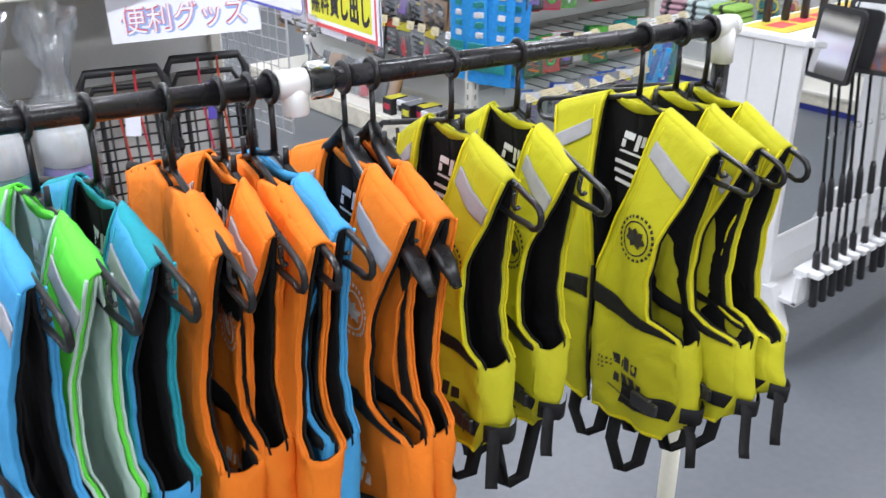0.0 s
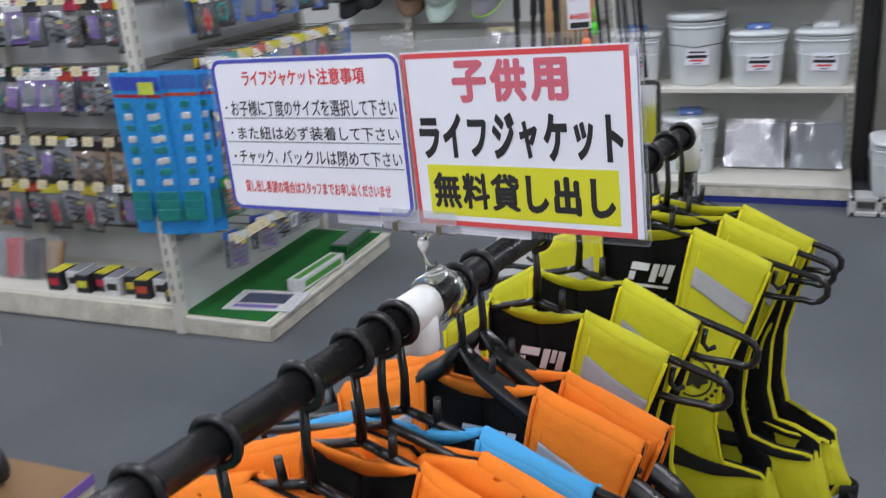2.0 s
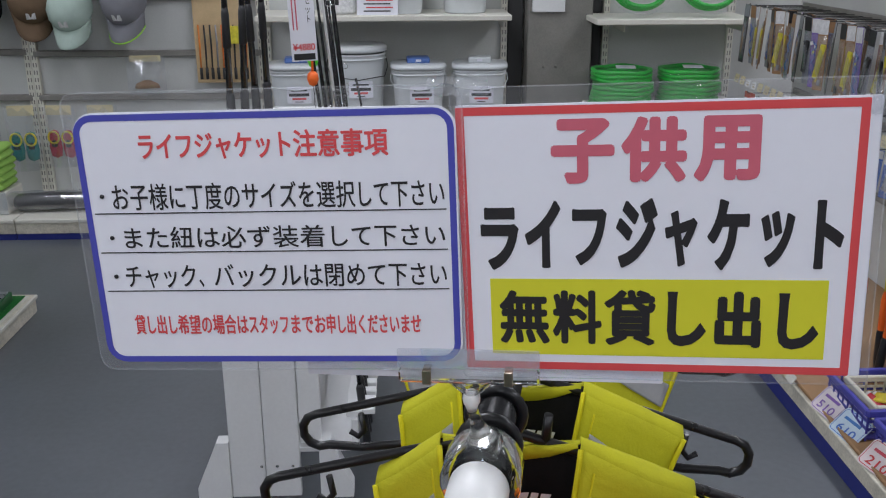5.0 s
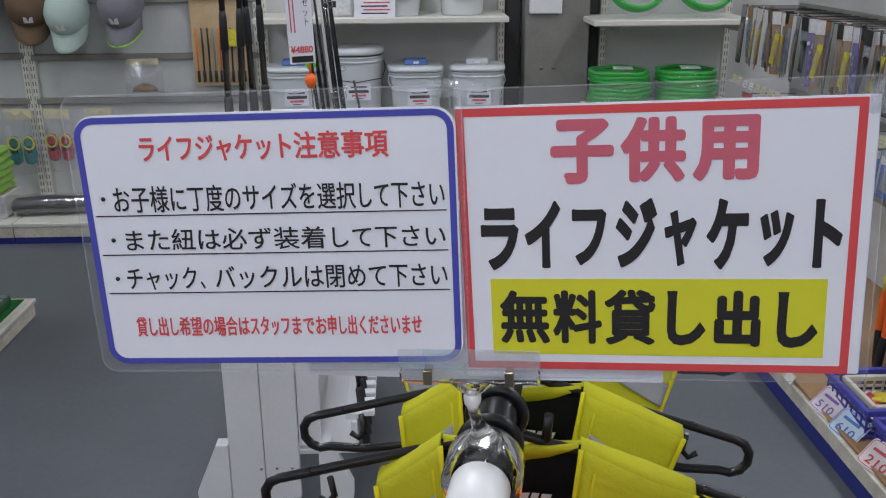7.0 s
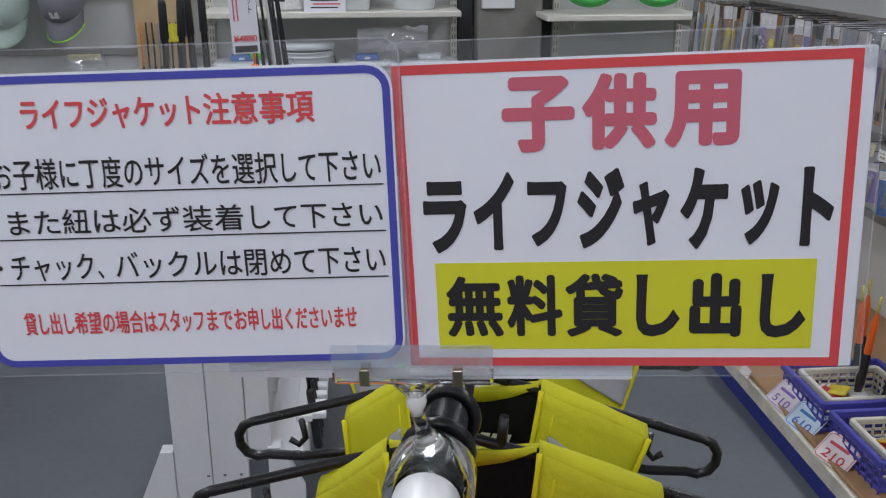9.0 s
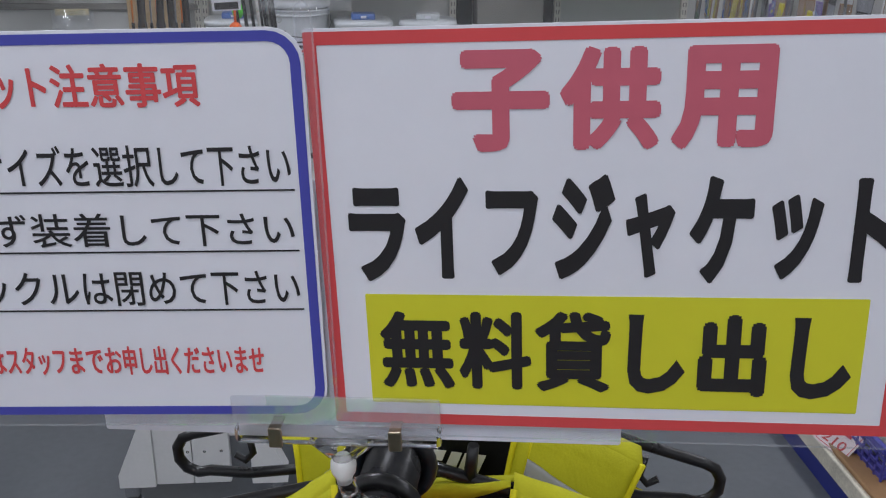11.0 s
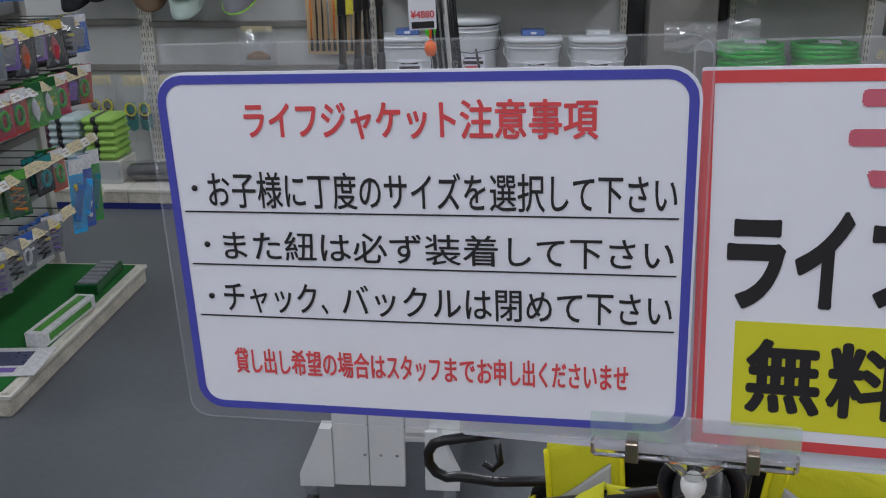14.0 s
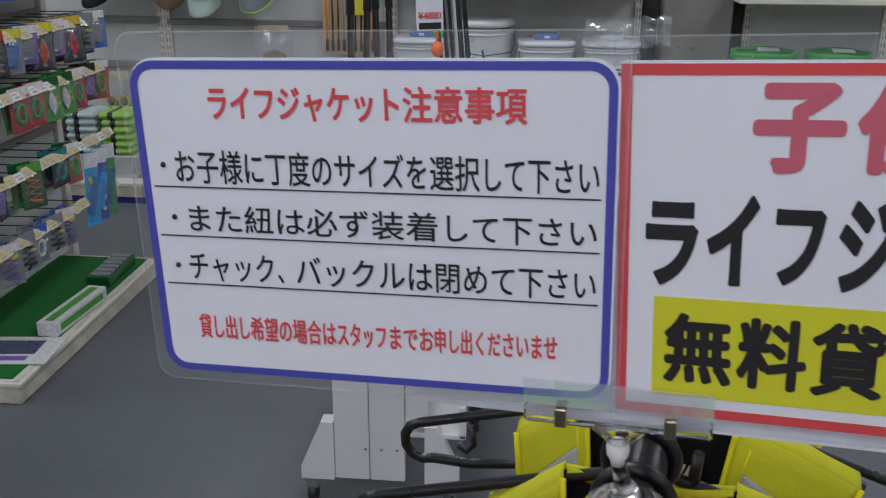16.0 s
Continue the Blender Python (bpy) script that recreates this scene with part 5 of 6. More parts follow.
for x, z, cr, br, lab, ed, rz in (
    (-1.93, 1.10, CB, CB, "brown cap hanging from the wall rail", None, 15), (-1.735, 1.06, CM, CM, "mint green cap hanging from the wall rail", None, -4),
    (-1.46, 1.09, CG, CG, "grey cap with lime brim edge on the wall rail", LIME, -8), (-2.18, 1.15, CK, CK, "black cap hanging from the wall rail", None, 5),
    (-2.30, 1.10, CK, CK, "black cap hanging from the wall rail", None, -12), (-1.80, 1.46, CW, CG, "white and grey cap hanging from the wall rail", None, 6),
    (-1.56, 1.46, CK, CR, "black cap with red brim on the wall rail", None, 4), (-1.33, 1.46, CR, CR, "red cap hanging from the wall rail", None, -6), (-2.10, 1.45, CK, CK, "black cap with yellow cord on the wall rail", None, 0)):
    cap(pose(x, 4.47, z + 0.035, 50, 0, rz) @ Matrix.Scale(1.28, 4), cr, br, lab, ed)


def clear_bag(m, w, h, goods, lab, shape=0):
    b = thing("goods_bag", lab, "bag", "clear bags on the rails", m)
    if shape == 0:
        for sx in (-1, 1):
            sole = part("sandal", Geo().lathe([(0.001, -h * 0.26), (w * 0.17, -h * 0.22), (w * 0.21, -h * 0.08), (w * 0.17, h * 0.12), (w * 0.12, h * 0.20), (0.001, h * 0.22)], (sx * w * 0.22, 0, -h * 0.60), 14, sy=0.45), goods, b)
            part("sandal_strap", Geo().tube([(sx * w * 0.22 + w * 0.17 * math.cos(radians(a)), -w * 0.10, -h * 0.50 + h * 0.10 * math.sin(radians(a))) for a in range(0, 360, 30)], w * 0.032, 6, closed=True, up=(0, 1, 0)), YELLOWP, sole, "yellow strap")
            part("sandal_opening", Geo().lathe([(w * 0.10, 0), (0.001, 0.003)], (sx * w * 0.22, -w * 0.085, -h * 0.62), 12, rot(90), sy=1.5), BLACKP, sole)
    else:
        part("goods", Geo().lathe([(0.001, -h * 0.12), (w * 0.33, -h * 0.1), (w * 0.3, 0.0), (w * 0.1, h * 0.1), (0.001, h * 0.1)], (0, 0, -h * 0.72), 14, sy=0.4), goods, b)
    rows = [[(w * 0.5 * a, -0.035 * (1 - a * a) * min(1, 2.2 * c) + 0.008 * noise.noise(Vector((a * 3, c * 5, w * 50))), -h * c) for a in [q / 5 - 1 for q in range(11)]] for c in [q / 8 for q in range(9)]]
    part("bag", Geo().sheet(rows), BAG, b, "clear crinkled bag")
    part("header", plate(Geo(), w * 0.8, h * 0.16, 0.002, -0.002, 0, -w * 0.4, -h * 0.13), TAGPAPER, b)
    return b


clear_bag(pose(-1.41, 4.53, 0.86, 0, 0, 4), 0.20, 0.20, BROWN, "clear bag of dark sandals on the rail", 1)
clear_bag(pose(-2.09, 4.52, 0.60, 0, 0, 4), 0.17, 0.34, TEALP, "clear bag of teal sandals on the rail")
clear_bag(pose(-1.89, 4.52, 0.60, 0, 0, -4), 0.17, 0.32, REDP, "clear bag of red sandals on the rail")
clear_bag(pose(-1.67, 4.52, 0.60, 0, 0, 2), 0.17, 0.32, BLUEP, "clear bag of blue sandals on the rail")
clear_bag(pose(-2.29, 4.52, 0.60, 0, 0, 2), 0.16, 0.30, GREYP, "clear bag of grey sandals on the rail")
mat_roll = tagged(part("rolled_mat", Geo().tube([(-0.20, 0, 0.05), (-0.18, 0, 0.05), (-0.02, 0.01, 0.052), (0.15, 0, 0.05), (0.17, 0, 0.05)], [0.030, 0.046, 0.050, 0.046, 0.030], 14, flat=0.95), BLACKP, at=pose(-1.86, 4.24, 0.111, 0, 0, 4)), "black rolled item in clear wrap lying on the base", "roll")
part("wrapper", Geo().sheet([[(0.24 * a, -0.06 * math.cos(q) + 0.010 * noise.noise(Vector((a * 5, q * 3, 2))), 0.052 + 0.055 * math.sin(q) + 0.008 * noise.noise(Vector((a * 6, q * 4, 7)))) for q in [radians(18 * k - 36) for k in range(15)]] for a in [k / 8 - 1 for k in range(17)]]), BAG, mat_roll, "crinkled clear wrap")
TOWELS = [cloth("lime_towel", (0.32, 0.55, 0.12)), cloth("pale_towel", (0.45, 0.55, 0.55)), cloth("rose_towel", (0.5, 0.3, 0.35))]
for x, mt, lab in ((-2.17, 0, "folded lime towel in a stack on the base"), (-2.36, 1, "folded pale blue towel in a stack on the base"), (-2.55, 2, "folded rose towel in a stack on the base")):
    for i in range(6):
        t = tagged(part("folded_towel", Geo().box((0, 0, 0.019), (0.17, 0.20, 0.036), ch=0.014), TOWELS[mt], at=pose(x + rnd.uniform(-0.008, 0.008), 4.28, 0.23 + 0.037 * i, 0, 0, rnd.uniform(-4, 4))), lab, "towel", "stacked towels")
        part("band", Geo().box((-0.02, 0, 0.019), (0.05, 0.205, 0.0375), ch=0.014), BLACKP, t, "black paper band")
    tb = thing("towel_bin", "clear plastic bin holding folded towels", "bin", at=pose(x, 4.28, 0.111))
    part("bin_front", Geo().box((0, -0.115, 0.06), (0.186, 0.003, 0.118), ch=0.001), BAG, tb)
    part("bin_riser", Geo().box((0, 0, 0.058), (0.18, 0.21, 0.116), ch=0.004), SHELFWHITE, tb)
hb = thing("rig_board", "wooden board hung with orange and black rod rests", "display board", at=pose(-1.0, 4.545, 0.72))
part("board", Geo().box((0, 0, 0.40), (0.29, 0.012, 0.80), ch=0.002), mat("pale_plywood", (0.55, 0.40, 0.22), 0.6, var=0.12, scale=12), hb)
for i in range(9):
    x = -0.12 + 0.03 * i
    for z in (0.72, 0.30):
        pk = part("rod_rest", Geo().tube([(x, -0.015, z), (x + 0.003, -0.02, z - 0.10), (x, -0.018, z - 0.24)], [0.004, 0.0055, 0.004], 7), (ORANGEP, BLACKP, BLACKP, GREYP)[i % 4], hb)
        part("grip", Geo().tube([(x, -0.018, z - 0.22), (x, -0.018, z - 0.28)], 0.008, 8), BLACKPL, pk)
part("yellow_card", Geo().box((0.06, -0.03, 0.25), (0.09, 0.003, 0.09), ch=0.001), YELLOWP, hb)

# ---- east gondola ----
eb = thing("gondola_bay", "ivory gondola along the aisle with blue kick strip", "shelf")
part("back_panel", Geo().box((1.86, 1.75, 1.0), (0.02, 4.6, 1.9), ch=0.002), PANEL, eb)
part("kick_strip", Geo().box((1.19, 1.75, 0.028), (0.02, 4.6, 0.056), ch=0.002), BLUEKICK, eb, "dark blue kick strip")
part("base_front", Geo().box((1.185, 1.75, 0.083), (0.022, 4.6, 0.05), ch=0.003), BASEWHITE, eb)
part("deck", Geo().box((1.52, 1.75, 0.115), (0.67, 4.6, 0.014), ch=0.003), BROWN, eb, "brown board deck")
tagged_strip(eb, pose(1.172, 4.04, 0.125, -30, 0, -90), 1.9, skip=0.1)
for z in (1.50, 1.12, 0.72, 0.44):
    part("hook_bar", Geo().box((1.845, 1.75, z + 0.02), (0.02, 4.5, 0.03), ch=0.003), RAIL, eb)
LONG = []
for i, (card, head, goods, lab) in enumerate(((BROWN, BLACKP, BROWN, "long clear pack of brown rigs on a hook"), (GREYP, BROWN, BLUEP, "long clear pack of blue rigs on a hook"), (GREYP, BLACKP, BLACKP, "long grey rig pack on a hook"), (BLACKP, GREYP, BROWN, "long dark rig pack on a hook"), (PURPLE, WHITEP, BLUEP, "long violet rig pack in clear wrap"), (BROWN, WHITEP, YELLOWP, "long olive rig pack in clear wrap"))):
    LONG.append(make_pack(lab, 0.05, 0.27, card, head, goods, rnd, i % 3))
for i in range(38):
    y = 1.15 + 2.85 * i / 37
    hook(eb, pose(1.84, y, 1.14, 0, 0, -90), 0.25)
    for d in (0.02, 0.08)[: rnd.choice((1, 2, 2))]:
        hung(pose(1.56 + d, y + rnd.uniform(-0.02, 0.02), 1.135, 0, 0, -90 + rnd.uniform(-25, 25)), LONG)
    t = price_tag(pose(1.555, y, 0.80, -12, 0, -90), rnd.random() < 0.3, eb)
    share("tag_print", TAG_INK, Matrix(), t)
    if i % 2 == 0:
        hook(eb, pose(1.84, y, 0.74, 0, 0, -90), 0.25)
        for d in (0.02,):
            hung(pose(1.58 + d, y, 0.735, 0, 0, -70 + rnd.uniform(-15, 15)), [PACKS[5], PACKS[2], PACKS[10], PACKS[8], PACKS[9]])
for p in LONG:
    p.matrix_basis = pose(1.70, 1.12 - 0.07 * LONG.index(p), 1.135, 0, 0, -90)
FLOATO = mat("fluorescent_orange", (0.95, 0.16, 0.02), 0.35)
for i in range(14):
    y = 1.62 + 0.055 * i
    f = thing("fishing_float", "orange and black rod float standing in a tray", "float", "rod floats", pose(1.42 + 0.03 * (i % 3), y, 0.122, rnd.uniform(-4, 4), rnd.uniform(-4, 4), 0))
    part("lower_body", Geo().lathe([(0.001, 0), (0.008, 0.01), (0.013, 0.06), (0.013, 0.15), (0.010, 0.16)], n=12), BLACKP, f)
    part("upper_body", Geo().lathe([(0.010, 0.16), (0.011, 0.165), (0.010, 0.26), (0.004, 0.29)], n=12), FLOATO, f)
    part("tip", Geo().tube([(0, 0, 0.285), (0, 0, 0.34)], 0.0035, 6), YELLOWP, f)
BASKB, BASKC = mat("blue_basket", (0.07, 0.07, 0.38), 0.35, var=0.06), mat("cream_basket", (0.62, 0.60, 0.50), 0.4, var=0.05)


def basket(m, w, d, h, material, label, holes=True):
    b = thing("basket", label, "basket", "baskets on the deck", m)
    part("bottom", Geo().box((0, 0, 0.003), (w * 0.9, d * 0.9, 0.006), ch=0.001), material, b)
    for ax in (0, 1):
        for s in (-1, 1):
            n = 9
            L, o = (w, d) if ax == 0 else (d, w)
            g = Geo()
            for zz in (0.1, 0.35, 0.6):
                c = (0, s * o * 0.47, h * zz) if ax == 0 else (s * o * 0.47, 0, h * zz)
                g.box(c, (L * 0.94, 0.003, h * 0.10) if ax == 0 else (0.003, L * 0.94, h * 0.10), ch=0.0006)
            for i in range(n):
                q = L * 0.94 * (i / (n - 1) - 0.5)
                g.box((q, s * o * 0.47, h * 0.42) if ax == 0 else (s * o * 0.47, q, h * 0.42), (0.007, 0.003, h * 0.84) if ax == 0 else (0.003, 0.007, h * 0.84), ch=0.0006)
            part("side_grid", g, material, b)
            c = (0, s * o * 0.49, h * 0.88) if ax == 0 else (s * o * 0.49, 0, h * 0.88)
            part("rim", Geo().box(c, (L, 0.014, h * 0.22) if ax == 0 else (0.014, L, h * 0.22), ch=0.003), material, b)
    return b


for y, lab in ((1.90, "blue plastic basket of small packets on the deck"), (1.60, "blue plastic basket of small packets on the deck")):
    basket(pose(1.37, y, 0.122), 0.30, 0.26, 0.10, BASKB, lab)
    basket(pose(1.38, y, 0.130), 0.24, 0.19, 0.085, BASKC, "cream plastic basket set inside a blue one")
    for i in range(8):
        t = tagged(part("packet", Geo().box((0, 0, 0.005), (0.07, 0.05, 0.008), ch=0.003), (REDP, YELLOWP, BROWN, WHITEP)[i % 4], at=pose(1.33 + 0.03 * (i % 4), y - 0.05 + 0.1 * (i // 4), 0.137 + 0.01 * (i % 3), rnd.uniform(-14, 14), rnd.uniform(-14, 14), rnd.uniform(0, 180))), "small coloured packet lying in a basket", "packet", "packets in the baskets")
        part("seal", Geo().box((0.03, 0, 0.0095), (0.008, 0.048, 0.001), ch=0.0002), WHITEP, t)


def price_card(m, txt, tint, ink):
    b = tagged(part("price_card", plate(Geo(), 0.12, 0.085, 0.014, 0, 0.0015, -0.06, 0), tint, at=m), "scalloped handwritten price card clipped to the deck edge", "price card", "price cards")
    part("border", ring(Geo(), 0.112, 0.077, 0.012, 0.002, -0.0008, -0.056, 0.004), ink, b)
    lettering("price_text", txt, 0.075, 0.026, ink, pose(-0.037, -0.0009, 0.012), b, 0.02)
    part("print_bar", Geo().box((-0.004, -0.0008, 0.056), (0.07, 0.0006, 0.009), ch=0.0001), ink, b)
    return b


price_card(pose(1.178, 1.955, 0.112, -46, 0, -82), "510", mat("pink_card", (0.75, 0.68, 0.70), 0.5), PURPLE)
price_card(pose(1.180, 1.825, 0.108, -46, 0, -80), "610", mat("blue_card", (0.55, 0.68, 0.78), 0.5), BLUEP)
price_card(pose(1.180, 1.64, 0.112, -46, 0, -76), "210", mat("rose_card", (0.72, 0.62, 0.62), 0.5), REDP)

# ---- rod stand ----
stand = thing("rod_stand", "white wooden rod stand on castors with slotted rails", "rod stand")
SW = WHITEBOARD
for y, s in ((1.655, -1), (2.515, 1)):
    for x in (-0.455, -0.365):
        part("end_board", Geo().box((x, y, 0.50), (0.088, 0.022, 0.85), ch=0.002), SW, stand)
    part("end_board", Geo().box((-0.29, y, 0.58), (0.055, 0.022, 0.70), ch=0.002), SW, stand)
    for x, sx in ((-0.53, -1), (-0.24, 1)):
        pts = [(x - sx * 0.03, 0.24), (x - sx * 0.03, 0.075), (x + sx * 0.055, 0.075), (x + sx * 0.055, 0.11), (x + sx * 0.0, 0.24)]
        v = [(a, y - 0.02, b) for a, b in pts] + [(a, y + 0.02, b) for a, b in pts]
        part("foot", Geo().add(v, [tuple(range(5)), tuple(range(9, 4, -1))] + [(i, i + 5, (i + 1) % 5 + 5, (i + 1) % 5) for i in range(5)]), SW, stand)
        cst = part("castor", Geo().lathe([(0.001, -0.011), (0.024, -0.011), (0.026, -0.006), (0.026, 0.006), (0.024, 0.011), (0.001, 0.011)], (x + sx * 0.03, y, 0.026), 16, rot(0, 90)), BLACKPL, stand, "small black castor")
        part("fork", Geo().box((x + sx * 0.03, y, 0.058), (0.034, 0.03, 0.034), ch=0.004), CHROME, cst)
    for i in range(3):
        part("screw", Geo().lathe([(0.004, 0), (0.001, 0.0015)], (-0.42 + 0.04 * i, y + s * 0.0115 if s > 0 else y - 0.0115, 0.165), 8, rot(90 if s < 0 else -90)), CHROME, stand)
part("top_board", Geo().box((-0.37, 2.085, 0.930), (0.23, 0.90, 0.018), ch=0.002), SW, stand)
part("paper_strip", Geo().box((-0.40, 1.98, 0.9405), (0.13, 0.62, 0.002), ch=0.0004), YELLOWP, stand, "yellow printed paper strip")
for i in range(5):
    part("print_bar", Geo().box((-0.40, 1.75 + 0.11 * i, 0.942), (0.05, 0.08, 0.0012), ch=0.0002), RED, stand)


def comb(x, z, name):
    """A rail whose edge is cut in slots for the rods."""
    r = part(name, Geo().box((x - 0.03, 2.085, z), (0.04, 0.84, 0.018), ch=0.002), SW, stand)
    for i in range(17):
        part("tooth", Geo().box((x + 0.006, 1.69 + 0.0495 * i, z), (0.036, 0.028, 0.018), ch=0.003), SW, r)
    return r


comb(-0.24, 0.925, "slotted_rail")
comb(-0.15, 0.30, "slotted_rail")
part("tray_front", Geo().box((-0.178, 2.085, 0.245), (0.016, 0.86, 0.09), ch=0.002), SW, stand)
part("tray_bottom", Geo().box((-0.265, 2.085, 0.205), (0.19, 0.86, 0.014), ch=0.002), SW, stand)
part("tray_back", Geo().box((-0.36, 2.085, 0.25), (0.012, 0.86, 0.10), ch=0.002), SW, stand)
part("back_rail", Geo().box((-0.47, 2.085, 0.86), (0.02, 0.86, 0.09), ch=0.002), SW, stand)


def rod(m, length, blank, label, reel=False, tip=0.0012, butt=0.0055):
    b = thing("fishing_rod", label, "fishing rod", "rods in the stand", m)
    part("grip", Geo().tube([(0, 0, 0), (0, 0, 0.004), (0, 0, 0.16), (0, 0, 0.17)], [0.009, 0.0115, 0.0105, 0.007], 10), BLACKPL, b)
    part("fore_grip", Geo().tube([(0, 0, 0.27), (0, 0, 0.275), (0, 0, 0.35), (0, 0, 0.37)], [0.006, 0.010, 0.009, 0.006], 10), BLACKPL, b)
    part("blank", Geo().tube([(0, 0, 0.15), (0, 0, length * 0.6), (0, 0, length)], [butt, butt * 0.7, tip], 8), blank, b)
    for i in range(4):
        z = 0.5 + (length - 0.55) * i / 3
        part("guide", Geo().tube([(0.010 + 0.008 * math.cos(2 * math.pi * j / 10), 0, z + 0.008 * math.sin(2 * math.pi * j / 10)) for j in range(10)], 0.0012, 5, closed=True, up=(0, 1, 0)), CHROME, b)
    if reel:
        rb = part("reel", Geo().lathe([(0.001, -0.03), (0.027, -0.03), (0.030, -0.018), (0.022, -0.012), (0.022, 0.012), (0.030, 0.018), (0.025, 0.032), (0.001, 0.032)], (0.058, 0, 0.222), 16), CHROME, b, "silver spinning reel")
        part("reel_foot", Geo().tube([(0.006, 0, 0.215), (0.03, 0, 0.20), (0.045, 0, 0.185)], 0.005, 7), GREYP, rb)
        part("reel_body", Geo().box((0.054, 0.004, 0.178), (0.046, 0.034, 0.036), ch=0.010), GREYP, rb)
        part("crank", Geo().tube([(0.05, 0.015, 0.185), (0.05, 0.04, 0.185), (0.06, 0.045, 0.16), (0.06, 0.06, 0.16)], 0.003, 6), BLACKPL, rb)
    return b


BLANK, BLANKW = mat("black_rod_blank", (0.012, 0.012, 0.014), 0.25), mat("pale_rod_blank", (0.6, 0.6, 0.58), 0.3)
for i, y in enumerate((1.715, 1.765, 1.815, 1.865, 1.915, 1.985, 2.06, 2.11, 2.21, 2.31, 2.41, 2.46)):
    rod(pose(-0.150, y, 0.19, 0, -5.2 + rnd.uniform(-0.7, 0.7), rnd.uniform(-10, 10)), rnd.uniform(1.45, 1.75), BLANKW if i == 5 else BLANK, "black fishing rod with silver reel standing in the rack" if i > 5 else "thin black fishing rod standing in the rack", i > 5)
for i, x in enumerate((-0.452, -0.432, -0.408, -0.388)):
    rod(pose(x, 1.76 + 0.06 * i, 0.941, rnd.uniform(-2, 2), rnd.uniform(-2, 2), 0), 0.95, BLANK, "thick black folded rod standing on the rod stand", False, 0.006, 0.0085)
tag = thing("price_banner", "long white hanging tag with red price print", "tag", at=pose(-0.262, 1.69, 1.19, 2, -2, 8))
part("tag_sheet", plate(Geo(), 0.058, 0.20, 0.001, 0, 0.0012, -0.029, 0), PAPER, tag)
lettering("price_text", "¥4880", 0.050, 0.016, RED, pose(-0.025, -0.0008, 0.024), tag, 0.03)
part("bar_code", Geo().box((0, -0.0008, 0.010), (0.048, 0.0006, 0.014), ch=0.0001), BLACKINK, tag)
for px in (-0.020, -0.012):
    part("print_bar", Geo().box((px, -0.0008, 0.125), (0.003, 0.0006, 0.11), ch=0.0001), PINK, tag)
lettering("text_line", "仕\n掛\nセ\nッ\nト", 0.013, 0.10, BLACKINK, pose(0.008, -0.0008, 0.085), tag)
FLOATG = mat("fluorescent_green", (0.12, 0.85, 0.05), 0.35)
for x, c, lab in ((-0.247, FLOATO, "fluorescent orange float hanging on a rod"), (-0.262, FLOATG, "fluorescent green float hanging on a rod")):
    f = thing("lure_float", lab, "float", "hanging floats", pose(x, 1.695 if c is FLOATO else 1.86, 1.15 if c is FLOATO else 1.17))
    part("body", Geo().lathe([(0.001, -0.018), (0.009, -0.014), (0.0135, -0.002), (0.012, 0.010), (0.006, 0.016), (0.001, 0.017)], n=14), c, f)
    part("stick", Geo().tube([(0, 0, 0.015), (0, 0, 0.055)], 0.003, 6), c, f)
    part("line", Geo().tube([(0, 0, -0.016), (0.004, 0, -0.06), (-0.002, 0, -0.11)], 0.0008, 4), BLACKWIRE, f)
SILVER = mat("mirror_glass", (0.85, 0.86, 0.88), 0.04, 1.0, var=0.0, bump=0.0)
for m, lab in ((pose(-0.20, 1.65, 0.845, -8, 0, -15), "black framed mirror hanging in front of the rods"), (pose(-0.135, 1.73, 0.862, -8, 0, 12), "black framed mirror hanging behind another")):
    mr = thing("hand_mirror", lab, "mirror", "hanging mirrors", m)
    part("back", plate(Geo(), 0.145, 0.185, 0.018, 0.001, 0.010, -0.0725, 0), BLACKPL, mr)
    part("frame", ring(Geo(), 0.145, 0.185, 0.018, 0.012, -0.003, -0.0725, 0), BLACKPL, mr)
    part("glass", plate(Geo(), 0.125, 0.165, 0.012, -0.0018, 0.0005, -0.0625, 0.010), SILVER, mr, "mirror glass")
    part("strap", Geo().tube([(0, 0.004, 0.18), (0, 0.003, 0.22), (-0.01, 0.0, 0.28)], 0.003, 6), BLACKWIRE, mr)

# ---- convenience shelf on the west side ----
cv = thing("gondola_bay", "ivory gondola bay with brown deck and one shelf", "shelf")
part("back_panel", Geo().box((-2.18, 0.0, 0.9), (0.02, 1.92, 1.8), ch=0.002), PANEL, cv)
part("base_front", Geo().box((-1.44, 0.0, 0.07), (0.02, 1.86, 0.13), ch=0.003), BASEWHITE, cv)
part("deck", Geo().box((-1.80, 0.0, 0.142), (0.74, 1.86, 0.016), ch=0.003), BROWN, cv, "brown board deck")
part("price_rail", Geo().box((-1.427, 0.0, 0.135), (0.004, 1.86, 0.03), ch=0.001), PURPLE, cv)
part("shelf_board", Geo().box((-1.90, 0.0, 1.035), (0.52, 1.88, 0.035), ch=0.004), SHELFWHITE, cv)
part("post", Geo().box((-2.16, 0.95, 0.95), (0.04, 0.04, 1.9), ch=0.003), SHELFWHITE, cv, "slotted ivory post")
part("rail", Geo().box((-2.16, 0.0, 0.60), (0.03, 1.85, 0.05), ch=0.004), RAIL, cv)
ps = thing("hanging_sign", "white paper sign with outlined Japanese words under a shelf", "sign", at=pose(-1.68, 0.40, 0.865, -14, 0, 78))
part("sign_sheet", plate(Geo(), 0.44, 0.125, 0.002, 0, 0.002, 0, 0), PAPER, ps)
OUT = mat("sky_outline", (0.30, 0.42, 0.72), 0.5)
